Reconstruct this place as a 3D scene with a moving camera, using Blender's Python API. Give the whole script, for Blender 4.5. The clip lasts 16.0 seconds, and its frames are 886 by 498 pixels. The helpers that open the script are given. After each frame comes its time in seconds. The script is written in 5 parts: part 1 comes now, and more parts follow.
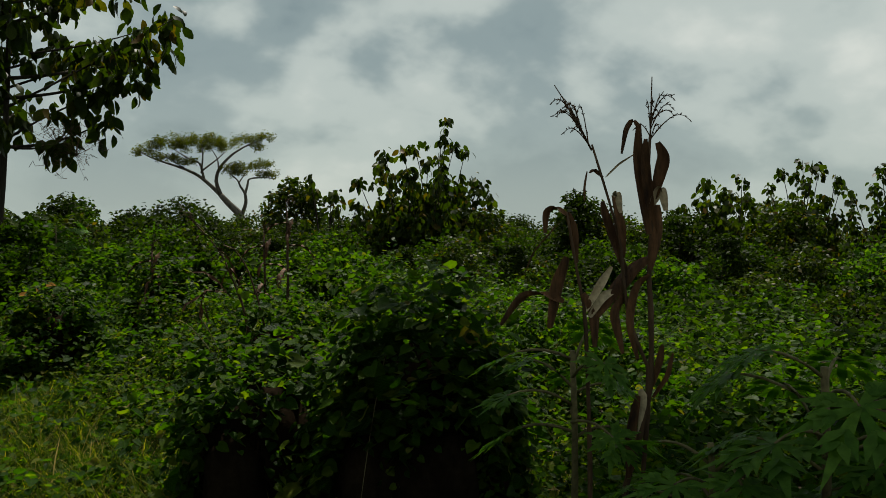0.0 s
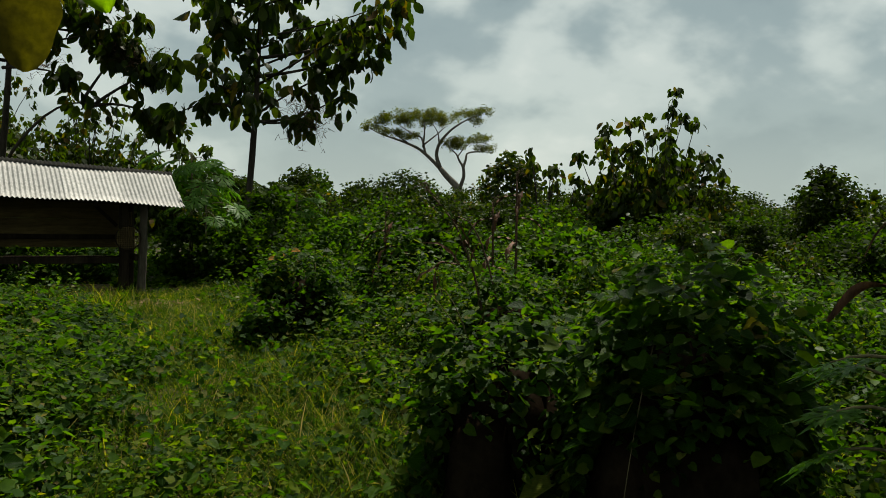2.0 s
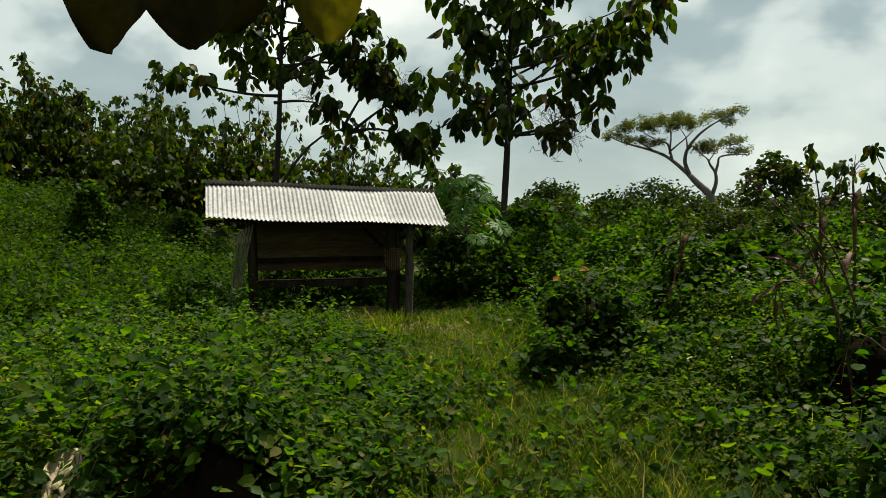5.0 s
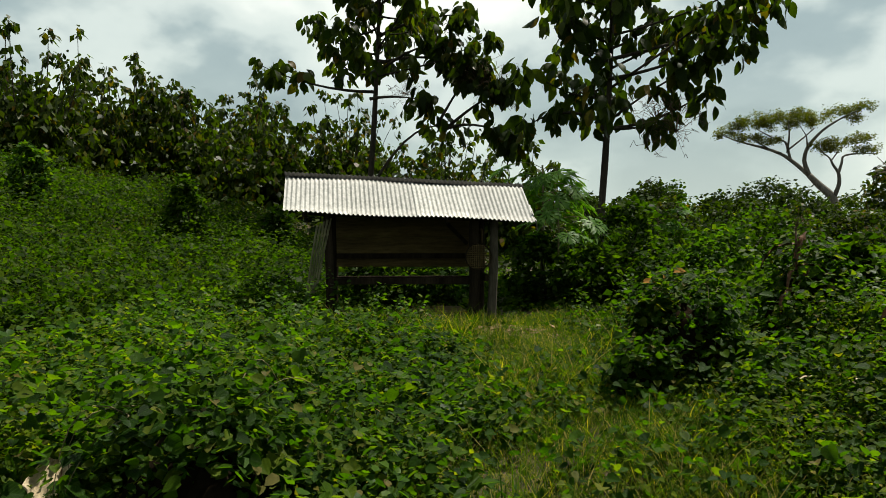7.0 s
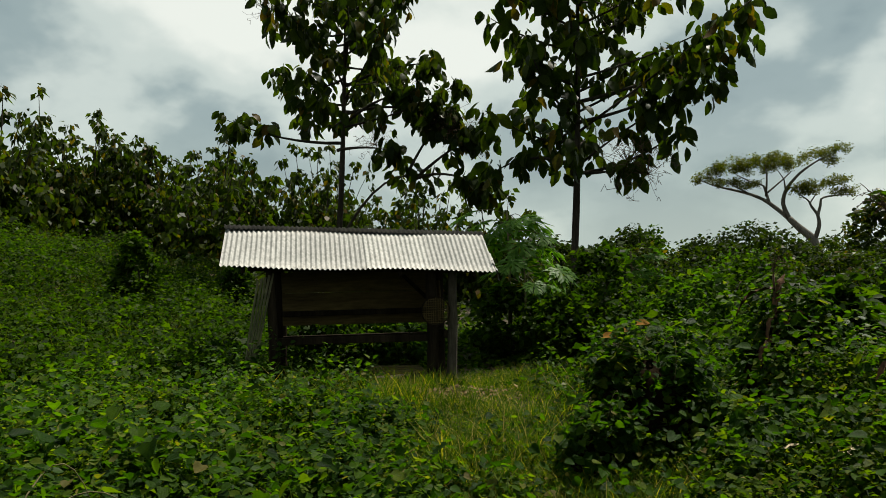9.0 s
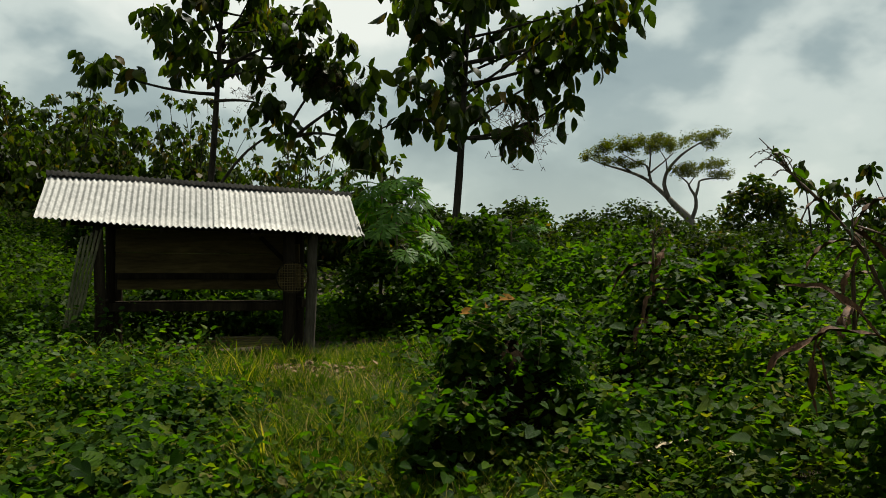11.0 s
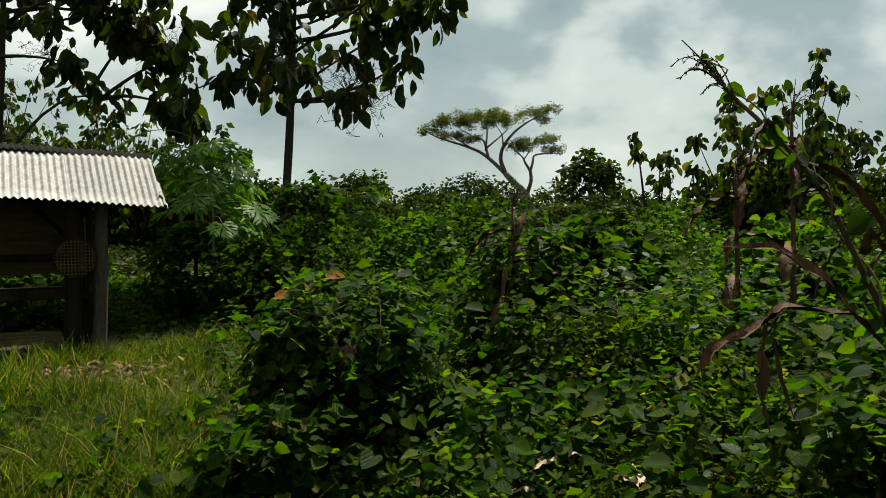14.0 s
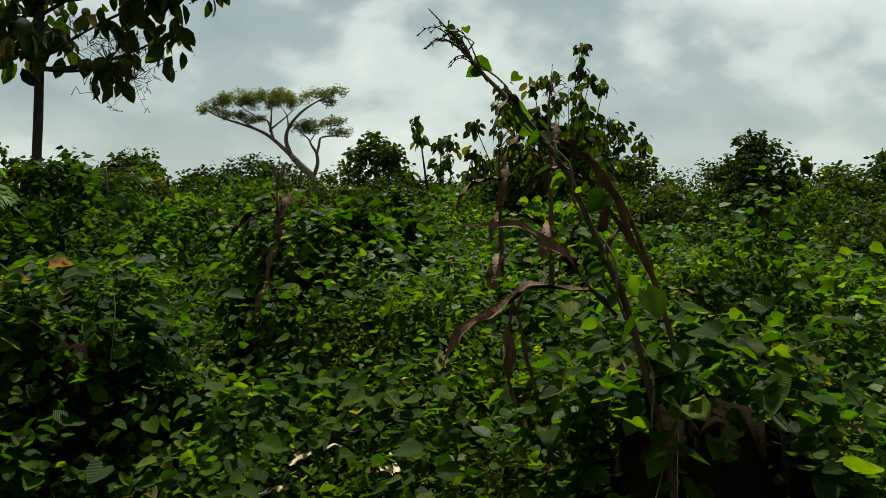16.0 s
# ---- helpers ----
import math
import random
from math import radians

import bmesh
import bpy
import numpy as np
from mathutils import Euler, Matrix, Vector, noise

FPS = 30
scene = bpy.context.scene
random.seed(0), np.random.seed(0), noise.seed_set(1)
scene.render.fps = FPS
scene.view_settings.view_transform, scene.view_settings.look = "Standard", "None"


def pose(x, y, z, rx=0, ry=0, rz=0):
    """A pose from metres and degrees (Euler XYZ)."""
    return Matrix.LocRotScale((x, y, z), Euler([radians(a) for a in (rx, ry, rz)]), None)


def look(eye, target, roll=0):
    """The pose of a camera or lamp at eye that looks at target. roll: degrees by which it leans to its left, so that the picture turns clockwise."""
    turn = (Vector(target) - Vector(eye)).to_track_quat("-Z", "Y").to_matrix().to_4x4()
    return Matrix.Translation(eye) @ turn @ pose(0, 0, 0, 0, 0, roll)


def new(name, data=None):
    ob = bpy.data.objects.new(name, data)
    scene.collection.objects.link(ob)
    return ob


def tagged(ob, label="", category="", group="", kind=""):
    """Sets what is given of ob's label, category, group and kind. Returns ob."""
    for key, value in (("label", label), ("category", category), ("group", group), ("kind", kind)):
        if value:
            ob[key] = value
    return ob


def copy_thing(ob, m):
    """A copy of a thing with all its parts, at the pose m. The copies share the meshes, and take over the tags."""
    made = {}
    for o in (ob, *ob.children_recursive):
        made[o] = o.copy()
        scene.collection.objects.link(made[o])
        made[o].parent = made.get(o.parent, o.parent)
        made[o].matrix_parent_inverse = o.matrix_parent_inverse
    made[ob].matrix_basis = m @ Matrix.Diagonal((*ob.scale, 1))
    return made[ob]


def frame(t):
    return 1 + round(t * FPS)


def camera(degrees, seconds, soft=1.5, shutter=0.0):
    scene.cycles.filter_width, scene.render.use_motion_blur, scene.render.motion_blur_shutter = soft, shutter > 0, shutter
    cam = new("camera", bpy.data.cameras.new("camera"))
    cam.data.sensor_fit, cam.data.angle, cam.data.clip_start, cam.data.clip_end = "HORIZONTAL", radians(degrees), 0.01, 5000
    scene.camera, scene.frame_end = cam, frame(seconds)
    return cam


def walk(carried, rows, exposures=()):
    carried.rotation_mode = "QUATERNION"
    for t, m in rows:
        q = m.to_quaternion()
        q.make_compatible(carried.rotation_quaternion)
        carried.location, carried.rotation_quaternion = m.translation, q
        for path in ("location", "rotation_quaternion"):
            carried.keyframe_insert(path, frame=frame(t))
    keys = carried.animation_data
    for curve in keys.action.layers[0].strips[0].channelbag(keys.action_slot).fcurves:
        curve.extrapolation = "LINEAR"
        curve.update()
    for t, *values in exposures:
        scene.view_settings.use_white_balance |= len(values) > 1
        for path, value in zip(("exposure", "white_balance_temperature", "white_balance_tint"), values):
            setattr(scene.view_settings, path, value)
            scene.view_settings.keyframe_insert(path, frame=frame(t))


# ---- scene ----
cam = camera(59.5, 16.0, 0.9)
METRES, EYE, TILT, LEAN, TURN = 5.4, 1.5, -13.5, -4.5, -32.0
ROWS = [
    (0.0, 0.0, 0.0, 0.0, 0.84, 12.29, 3.87),
    (0.5, -0.0066, 0.0075, 0.0018, 3.07, 12.75, 3.16),
    (1.0, -0.0199, 0.0258, 0.0066, 5.7, 12.31, 2.15),
    (1.5, -0.0351, 0.0434, 0.0112, 9.17, 11.45, 0.71),
    (2.0, -0.047, 0.0575, 0.0138, 15.68, 10.82, -1.01),
    (2.5, -0.0625, 0.0895, 0.0198, 22.86, 11.11, -2.44),
    (3.0, -0.0792, 0.1173, 0.0286, 27.51, 11.37, -3.51),
    (3.5, -0.116, 0.1314, 0.0329, 29.53, 10.94, -3.08),
    (6.0, -0.2405, 0.2373, 0.0628, 36.47, 11.74, -4.21),
    (6.5, -0.2452, 0.2656, 0.0642, 38.91, 11.76, -5.03),
    (7.0, -0.2365, 0.3073, 0.07, 40.28, 10.8, -5.27),
    (7.5, -0.2444, 0.3412, 0.0724, 39.58, 9.04, -4.13),
    (8.0, -0.268, 0.3771, 0.086, 39.09, 10.4, -2.68),
    (8.5, -0.2757, 0.4109, 0.0947, 39.13, 13.53, -2.07),
    (9.0, -0.2718, 0.4573, 0.1048, 39.62, 14.74, -3.57),
    (9.5, -0.2849, 0.4966, 0.1089, 36.89, 13.45, -4.81),
    (10.0, -0.2979, 0.5337, 0.1178, 32.41, 12.07, -3.71),
    (12.5, -0.3587, 0.7249, 0.1559, 30.33, 14.6, -3.91),
    (13.0, -0.3763, 0.7582, 0.1612, 28.12, 13.2, -3.78),
    (13.5, -0.3978, 0.7842, 0.1696, 23.43, 12.38, -1.86),
    (14.0, -0.4013, 0.7925, 0.1707, 20.07, 11.68, -0.18),
    (14.5, -0.3957, 0.8051, 0.1706, 16.06, 11.52, 0.84),
    (15.0, -0.3925, 0.8197, 0.1735, 10.99, 10.54, 1.93),
    (15.5, -0.391, 0.8237, 0.1735, 7.07, 9.89, 3.0),
    (16.0, -0.3857, 0.8288, 0.175, 5.03, 10.02, 3.46),
]
walk(cam, [(t, pose(0, 0, EYE, TILT, LEAN, TURN) @ pose(METRES * x, METRES * y, METRES * z, 90 + pitch, roll, yaw)) for t, x, y, z, yaw, pitch, roll in ROWS],
     exposures=((0.0, 0.60), (2.5, 0.92), (5.0, 1.1), (8.0, 1.19), (9.2, 0.88), (10.0, 0.97), (12.5, 0.8), (13.5, 1.02), (16.0, 1.05)))

# ---- world, sun ----
SUN_AZ, SUN_EL = 32.0, 60.0  # degrees clockwise from +y, and above the horizon
world = bpy.data.worlds.new("sky")
scene.world = world
world.use_nodes = True
wt = world.node_tree
wt.nodes.clear()


def wn(kind, **sets):
    n = wt.nodes.new(kind)
    for k, v in sets.items():
        n.inputs[k].default_value = v
    return n


sky = wt.nodes.new("ShaderNodeTexSky")
sky.sky_type = "NISHITA"
sky.sun_disc = False
sky.sun_elevation, sky.sun_rotation = radians(SUN_EL), radians(SUN_AZ)
coord = wt.nodes.new("ShaderNodeTexCoord")
sep = wt.nodes.new("ShaderNodeSeparateXYZ")
wt.links.new(coord.outputs["Generated"], sep.inputs[0])
up = wt.nodes.new("ShaderNodeMath"); up.operation = "MAXIMUM"; up.inputs[1].default_value = 0.0
wt.links.new(sep.outputs[2], up.inputs[0])
add = wt.nodes.new("ShaderNodeMath"); add.operation = "ADD"; add.inputs[1].default_value = 0.62
wt.links.new(up.outputs[0], add.inputs[0])
div = wt.nodes.new("ShaderNodeVectorMath"); div.operation = "DIVIDE"
wt.links.new(coord.outputs["Generated"], div.inputs[0])
wt.links.new(add.outputs[0], div.inputs[1])
flat = wt.nodes.new("ShaderNodeVectorMath"); flat.operation = "MULTIPLY"; flat.inputs[1].default_value = (1, 1, 0.9)
wt.links.new(div.outputs[0], flat.inputs[0])
big = wn("ShaderNodeTexNoise", Scale=2.1, Detail=5.0, Roughness=0.46, Distortion=0.15)
small = wn("ShaderNodeTexNoise", Scale=5.5, Detail=5.0, Roughness=0.5)
shift = wt.nodes.new("ShaderNodeVectorMath"); shift.operation = "ADD"; shift.inputs[1].default_value = (3.1, 1.7, 0.4)
wt.links.new(flat.outputs[0], shift.inputs[0])
wt.links.new(shift.outputs[0], big.inputs["Vector"])
wt.links.new(shift.outputs[0], small.inputs["Vector"])
mixn = wt.nodes.new("ShaderNodeMix"); mixn.data_type = "FLOAT"; mixn.inputs[0].default_value = 0.27
wt.links.new(big.outputs["Fac"], mixn.inputs[2])
wt.links.new(small.outputs["Fac"], mixn.inputs[3])
ramp = wt.nodes.new("ShaderNodeValToRGB")
ramp.color_ramp.interpolation = "EASE"
e = ramp.color_ramp.elements
e[0].position, e[0].color = 0.37, (0.800, 0.835, 0.765, 1)
e[1].position, e[1].color = 0.61, (0.190, 0.262, 0.280, 1)
x = e.new(0.46); x.color = (0.560, 0.630, 0.590, 1)
x = e.new(0.53); x.color = (0.300, 0.380, 0.382, 1)
wt.links.new(mixn.outputs[0], ramp.inputs[0])
skyb = wt.nodes.new("ShaderNodeVectorMath"); skyb.operation = "SCALE"; skyb.inputs["Scale"].default_value = 0.06
wt.links.new(sky.outputs[0], skyb.inputs[0])
blend = wt.nodes.new("ShaderNodeMix"); blend.data_type = "RGBA"; blend.inputs[0].default_value = 0.93
wt.links.new(skyb.outputs[0], blend.inputs[6])
low = wt.nodes.new("ShaderNodeMapRange"); low.interpolation_type = "SMOOTHSTEP"
low.inputs[1].default_value, low.inputs[2].default_value, low.inputs[3].default_value, low.inputs[4].default_value = 0.0, 0.24, 0.62, 0.0
wt.links.new(up.outputs[0], low.inputs[0])
veil = wt.nodes.new("ShaderNodeMix"); veil.data_type = "RGBA"; veil.inputs[7].default_value = (0.511, 0.585, 0.527, 1)
wt.links.new(low.outputs[0], veil.inputs[0])
wt.links.new(ramp.outputs[0], veil.inputs[6])
wt.links.new(veil.outputs[2], blend.inputs[7])
bg = wn("ShaderNodeBackground", Strength=0.6)
wt.links.new(blend.outputs[2], bg.inputs[0])
wout = wt.nodes.new("ShaderNodeOutputWorld")
wt.links.new(bg.outputs[0], wout.inputs[0])

sun = new("sun", bpy.data.lights.new("sun", "SUN"))
sun.data.energy, sun.data.angle, sun.data.color = 5.0, radians(2.5), (1.0, 0.95, 0.84)
a_, e_ = radians(SUN_AZ), radians(SUN_EL)
sun.matrix_world = look((0, 0, 30), Vector((0, 0, 30)) - Vector((math.sin(a_) * math.cos(e_), math.cos(a_) * math.cos(e_), math.sin(e_))))

# ---- materials ----


class Mat:
    """Short node building for one material."""

    def __init__(self, name):
        self.m = bpy.data.materials.new(name)
        self.m.use_nodes = True
        self.t = self.m.node_tree
        self.p = self.t.nodes["Principled BSDF"]

    def n(self, kind, **sets):
        nd = self.t.nodes.new(kind)
        for k, v in sets.items():
            nd.inputs[k].default_value = v
        return nd

    def l(self, a, b):
        self.t.links.new(a, b)

    def ramp(self, fac, stops):
        r = self.t.nodes.new("ShaderNodeValToRGB")
        el = r.color_ramp.elements
        el[0].position, el[0].color = stops[0][0], (*stops[0][1], 1)
        el[1].position, el[1].color = stops[-1][0], (*stops[-1][1], 1)
        for pos, col in stops[1:-1]:
            q = el.new(pos)
            q.color = (*col, 1)
        self.l(fac, r.inputs[0])
        return r.outputs[0]

    def noise(self, scale, detail=4.0, rough=0.55, stretch=None):
        c = self.t.nodes.new("ShaderNodeTexCoord")
        nz = self.n("ShaderNodeTexNoise", Scale=scale, Detail=detail, Roughness=rough)
        out = c.outputs["Object"]
        if stretch:
            mp = self.n("ShaderNodeMapping")
            mp.inputs["Scale"].default_value = stretch
            self.l(out, mp.inputs[0])
            out = mp.outputs[0]
        self.l(out, nz.inputs["Vector"])
        return nz.outputs["Fac"]

    def mix(self, fac, a, b, mode="MIX"):
        mx = self.t.nodes.new("ShaderNodeMix")
        mx.data_type, mx.blend_type = "RGBA", mode
        for src, i in ((fac, 0), (a, 6), (b, 7)):
            if hasattr(src, "links"):
                self.l(src, mx.inputs[i])
            else:
                mx.inputs[i].default_value = src if i == 0 else (*src, 1)
        return mx.outputs[2]

    def bump(self, height, strength=0.4, dist=0.01):
        b = self.n("ShaderNodeBump", Strength=strength, Distance=dist)
        self.l(height, b.inputs["Height"])
        self.l(b.outputs[0], self.p.inputs["Normal"])


def leaf_material(name, stops, rough=0.42, through_light=0.3, patch=0.35, glow=(0.335, 0.47, 0.03), spec=0.025, veins=False, depth=0.46):
    """Foliage: a tone for every leaf, patches of tone over the plant, blotches, gloss and light let through."""
    k = Mat(name)
    g = k.t.nodes.new("ShaderNodeNewGeometry")
    tone = k.ramp(g.outputs["Random Per Island"], [(q, tuple(depth * c * w for c, w in zip(col, (1.09, 1.0, 1.1)))) for q, col in stops])
    drift = k.ramp(k.noise(patch, 3.0), [(0.3, (0.62, 0.66, 0.6)), (0.7, (1.25, 1.2, 1.0))])
    col = k.mix(1.0, tone, drift, "MULTIPLY")
    blot = k.ramp(k.noise(38.0, 3.0), [(0.35, (0.72, 0.75, 0.7)), (0.65, (1.12, 1.1, 1.05))])
    col = k.mix(1.0, col, blot, "MULTIPLY")
    relief = k.noise(60.0, 2.0)
    if veins:
        # side veins that run up and out from the midrib
        sep = k.t.nodes.new("ShaderNodeSeparateXYZ")
        uv = k.t.nodes.new("ShaderNodeUVMap")
        k.l(uv.outputs[0], sep.inputs[0])

        def calc(op, p, q):
            m = k.t.nodes.new("ShaderNodeMath")
            m.operation = op
            for src, i in ((p, 0), (q, 1)):
                if hasattr(src, "links"):
                    k.l(src, m.inputs[i])
                else:
                    m.inputs[i].default_value = src
            return m.outputs[0]

        side = calc("ABSOLUTE", sep.outputs[0], 0.0)
        wavy = calc("SINE", calc("MULTIPLY", calc("SUBTRACT", sep.outputs[1], calc("MULTIPLY", side, 0.9)), 42.0), 0.0)
        line = calc("MAXIMUM", calc("SUBTRACT", 1.0, calc("MULTIPLY", side, 30.0)), calc("POWER", calc("MAXIMUM", wavy, 0.0), 5.0))
        col = k.mix(calc("MULTIPLY", line, 0.22), col, (0.05, 0.10, 0.02))
        relief = calc("ADD", calc("MULTIPLY", calc("ABSOLUTE", wavy, 0.0), 0.6), relief)
    k.l(col, k.p.inputs["Base Color"])
    k.p.inputs["Roughness"].default_value = rough - 0.08
    k.p.inputs["Specular IOR Level"].default_value = spec
    k.bump(relief, 0.45 if veins else 0.25, 0.004)
    tr = k.n("ShaderNodeBsdfTranslucent")
    k.l(k.mix(1.0, col, (glow[0] * 7, glow[1] * 6, glow[2] * 6), "MULTIPLY"), tr.inputs[0])
    ms = k.n("ShaderNodeMixShader")
    ms.inputs[0].default_value = through_light
    k.l(k.p.outputs[0], ms.inputs[1])
    k.l(tr.outputs[0], ms.inputs[2])
    k.l(ms.outputs[0], k.t.nodes["Material Output"].inputs[0])
    return k.m


VINE = leaf_material("vine_leaf", [(0.0, (0.014, 0.045, 0.005)), (0.4, (0.032, 0.092, 0.005)), (0.8, (0.078, 0.165, 0.008)), (0.97, (0.16, 0.22, 0.025)), (1.0, (0.24, 0.20, 0.08))], 0.5, 0.42, spec=0.028, veins=True, depth=0.40)
BUSH = leaf_material("shrub_leaf", [(0.0, (0.014, 0.038, 0.005)), (0.5, (0.032, 0.076, 0.005)), (1.0, (0.078, 0.14, 0.009))], 0.6, 0.4, spec=0.02, depth=0.44)
TEAK = leaf_material("teak_leaf", [(0.0, (0.024, 0.048, 0.007)), (0.55, (0.045, 0.080, 0.010)), (0.9, (0.085, 0.125, 0.014)), (1.0, (0.17, 0.11, 0.03))], 0.52, 0.33, spec=0.05, depth=0.41)
FAR = leaf_material("far_leaf", [(0.0, (0.014, 0.029, 0.006)), (0.6, (0.026, 0.050, 0.009)), (1.0, (0.056, 0.088, 0.014))], 0.6, 0.3, 0.12, spec=0.02)
UMBRELLA = leaf_material("feathery_leaf", [(0.0, (0.07, 0.09, 0.014)), (1.0, (0.14, 0.15, 0.03))], 0.6, 0.4, spec=0.02)
PAPAYA = leaf_material("papaya_leaf", [(0.0, (0.05, 0.13, 0.022)), (1.0, (0.09, 0.19, 0.035))], 0.5, 0.4, spec=0.04, depth=0.75)
GRASS = leaf_material("grass_blade", [(0.0, (0.026, 0.070, 0.004)), (0.5, (0.075, 0.145, 0.006)), (0.8, (0.15, 0.185, 0.018)), (1.0, (0.50, 0.42, 0.16))], 0.7, 0.3, 0.6, spec=0.015, depth=0.42)
HILLGRASS = leaf_material("hill_grass", [(0.0, (0.042, 0.092, 0.006)), (0.7, (0.105, 0.16, 0.012)), (1.0, (0.2, 0.19, 0.07))], 0.6, 0.4, spec=0.02, depth=0.3)
# brown-olive teak leaf, darkened to paint a silhouette against the sky
SILHOUETTE = leaf_material("silhouette_leaf", [(0.0, (0.020, 0.018, 0.006)), (1.0, (0.04, 0.034, 0.008))], 0.6, 0.06)
YELLOWTEAK = leaf_material("yellowing_teak_leaf", [(0.0, (0.12, 0.10, 0.012)), (1.0, (0.16, 0.13, 0.015))], 0.6, 0.22)
BRIGHT = leaf_material("young_leaf", [(0.0, (0.14, 0.27, 0.012)), (1.0, (0.22, 0.36, 0.02))], 0.45, 0.5)
YOUNGVINE = leaf_material("climbing_leaf", [(0.0, (0.02, 0.055, 0.006)), (0.7, (0.05, 0.11, 0.009)), (1.0, (0.14, 0.24, 0.02))], 0.45, 0.36)
WEED = leaf_material("weed_leaf", [(0.0, (0.030, 0.070, 0.004)), (0.5, (0.075, 0.135, 0.007)), (0.9, (0.15, 0.22, 0.014)), (1.0, (0.28, 0.24, 0.06))], 0.6, 0.44, 0.9, spec=0.02, depth=0.42)
ORANGE = leaf_material("turning_leaf", [(0.0, (0.32, 0.14, 0.03)), (1.0, (0.42, 0.24, 0.05))], 0.5, 0.35)


def plain(name, a, b, scale=8.0, rough=0.8, stretch=None, bump=0.4, fine=60.0, metal=0.0, spec=0.14):
    k = Mat(name)
    col = k.ramp(k.noise(scale, 5.0, 0.6, stretch), [(0.3, a), (0.7, b)])
    spots = k.ramp(k.noise(fine, 3.0, 0.6, stretch), [(0.3, (0.65, 0.65, 0.65)), (0.65, (1.15, 1.15, 1.15))])
    info = k.t.nodes.new("ShaderNodeObjectInfo")
    vary = k.ramp(info.outputs["Random"], [(0.0, (0.82, 0.82, 0.82)), (1.0, (1.1, 1.1, 1.1))])
    col = k.mix(1.0, k.mix(1.0, col, spots, "MULTIPLY"), vary, "MULTIPLY")
    k.l(col, k.p.inputs["Base Color"])
    k.p.inputs["Roughness"].default_value = rough
    k.p.inputs["Metallic"].default_value = metal
    k.p.inputs["Specular IOR Level"].default_value = spec
    k.bump(k.noise(fine, 4.0, 0.6, stretch), bump, 0.006)
    return k.m


SOIL = plain("soil", (0.022, 0.016, 0.009), (0.055, 0.042, 0.022), 1.5, 0.95, None, 0.8, 25.0)
BARK = plain("bark", (0.014, 0.012, 0.009), (0.058, 0.05, 0.038), 6.0, 0.95, (1, 1, 0.25), 0.7, 40.0, spec=0.03)
PALEBARK = plain("pale_bark", (0.06, 0.055, 0.045), (0.15, 0.135, 0.11), 3.0, 0.9, (1, 1, 0.3), 0.5, 12.0)
TWIG = plain("vine_stem", (0.06, 0.055, 0.025), (0.13, 0.11, 0.05), 10.0, 0.85)
HUSK = plain("dry_corn_leaf", (0.016, 0.008, 0.004), (0.12, 0.058, 0.024), 22.0, 0.75, (1, 1, 0.25), 0.7, 110.0)
HUSKPALE = plain("pale_husk", (0.22, 0.165, 0.09), (0.44, 0.36, 0.23), 9.0, 0.7, None, 0.5, 60.0)
STALK = plain("dry_stalk", (0.03, 0.018, 0.010), (0.10, 0.062, 0.034), 9.0, 0.8, (1, 1, 0.2), 0.4, 60.0)
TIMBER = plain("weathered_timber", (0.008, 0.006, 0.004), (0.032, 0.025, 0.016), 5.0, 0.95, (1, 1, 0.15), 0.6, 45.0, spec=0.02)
PLANK = plain("pale_plank", (0.028, 0.020, 0.007), (0.105, 0.074, 0.026), 4.0, 0.85, (0.15, 1, 1), 0.5, 40.0)
BAMBOO = plain("bamboo", (0.06, 0.06, 0.03), (0.15, 0.14, 0.075), 6.0, 0.6, (1, 1, 0.3), 0.3, 30.0)
# paler copy of the timber, with the sun on one post put into the colour
LITPOST = plain("lit_post", (0.035, 0.03, 0.021), (0.11, 0.092, 0.066), 5.0, 0.9, (1, 1, 0.2), 0.5, 40.0)
ZINC = plain("zinc_sheet", (0.265, 0.262, 0.242), (0.32, 0.312, 0.285), 2.5, 0.6, (1, 1, 0.35), 0.12, 22.0, 0.0)
# near-black zinc: the shaded ridge line put into the colour
ZINCDARK = plain("zinc_dark", (0.008, 0.008, 0.007), (0.024, 0.023, 0.02), 4.0, 0.9, None, 0.3, 30.0, spec=0.02)
STRAW = plain("litter", (0.07, 0.042, 0.02), (0.24, 0.16, 0.08), 20.0, 0.9, None, 0.5, 80.0)
# near-black core of the vine mounds: their inner shade as a colour
SHADECORE = plain("mound_shade", (0.005, 0.004, 0.0025), (0.014, 0.010, 0.006), 6.0, 1.0, None, 0.9, 30.0, spec=0.0)

# ---- mesh helpers ----
rng = np.random.default_rng(7)


def mesh_of(name, verts, faces, mat, smooth=False, shape=None):
    """One mesh from arrays: all faces with the same number of corners."""
    verts = np.asarray(verts, dtype=np.float32)
    faces = np.asarray(faces, dtype=np.int32)
    me = bpy.data.meshes.new(name)
    k = faces.shape[1]
    me.vertices.add(len(verts))
    me.vertices.foreach_set("co", verts.ravel())
    me.loops.add(faces.size)
    me.loops.foreach_set("vertex_index", faces.ravel())
    me.polygons.add(len(faces))
    me.polygons.foreach_set("loop_start", np.arange(0, faces.size, k, dtype=np.int32))
    if smooth:
        me.polygons.foreach_set("use_smooth", np.ones(len(faces), dtype=bool))
    me.update(calc_edges=True)
    if shape is not None:
        # every leaf carries its outline's own coordinates
        flat_uv = np.tile(shape[0][:, :2], (len(verts) // len(shape[0]), 1))[faces.ravel()]
        me.uv_layers.new(name="leaf").data.foreach_set("uv", flat_uv.astype(np.float32).ravel())
    me.materials.append(mat)
    return me


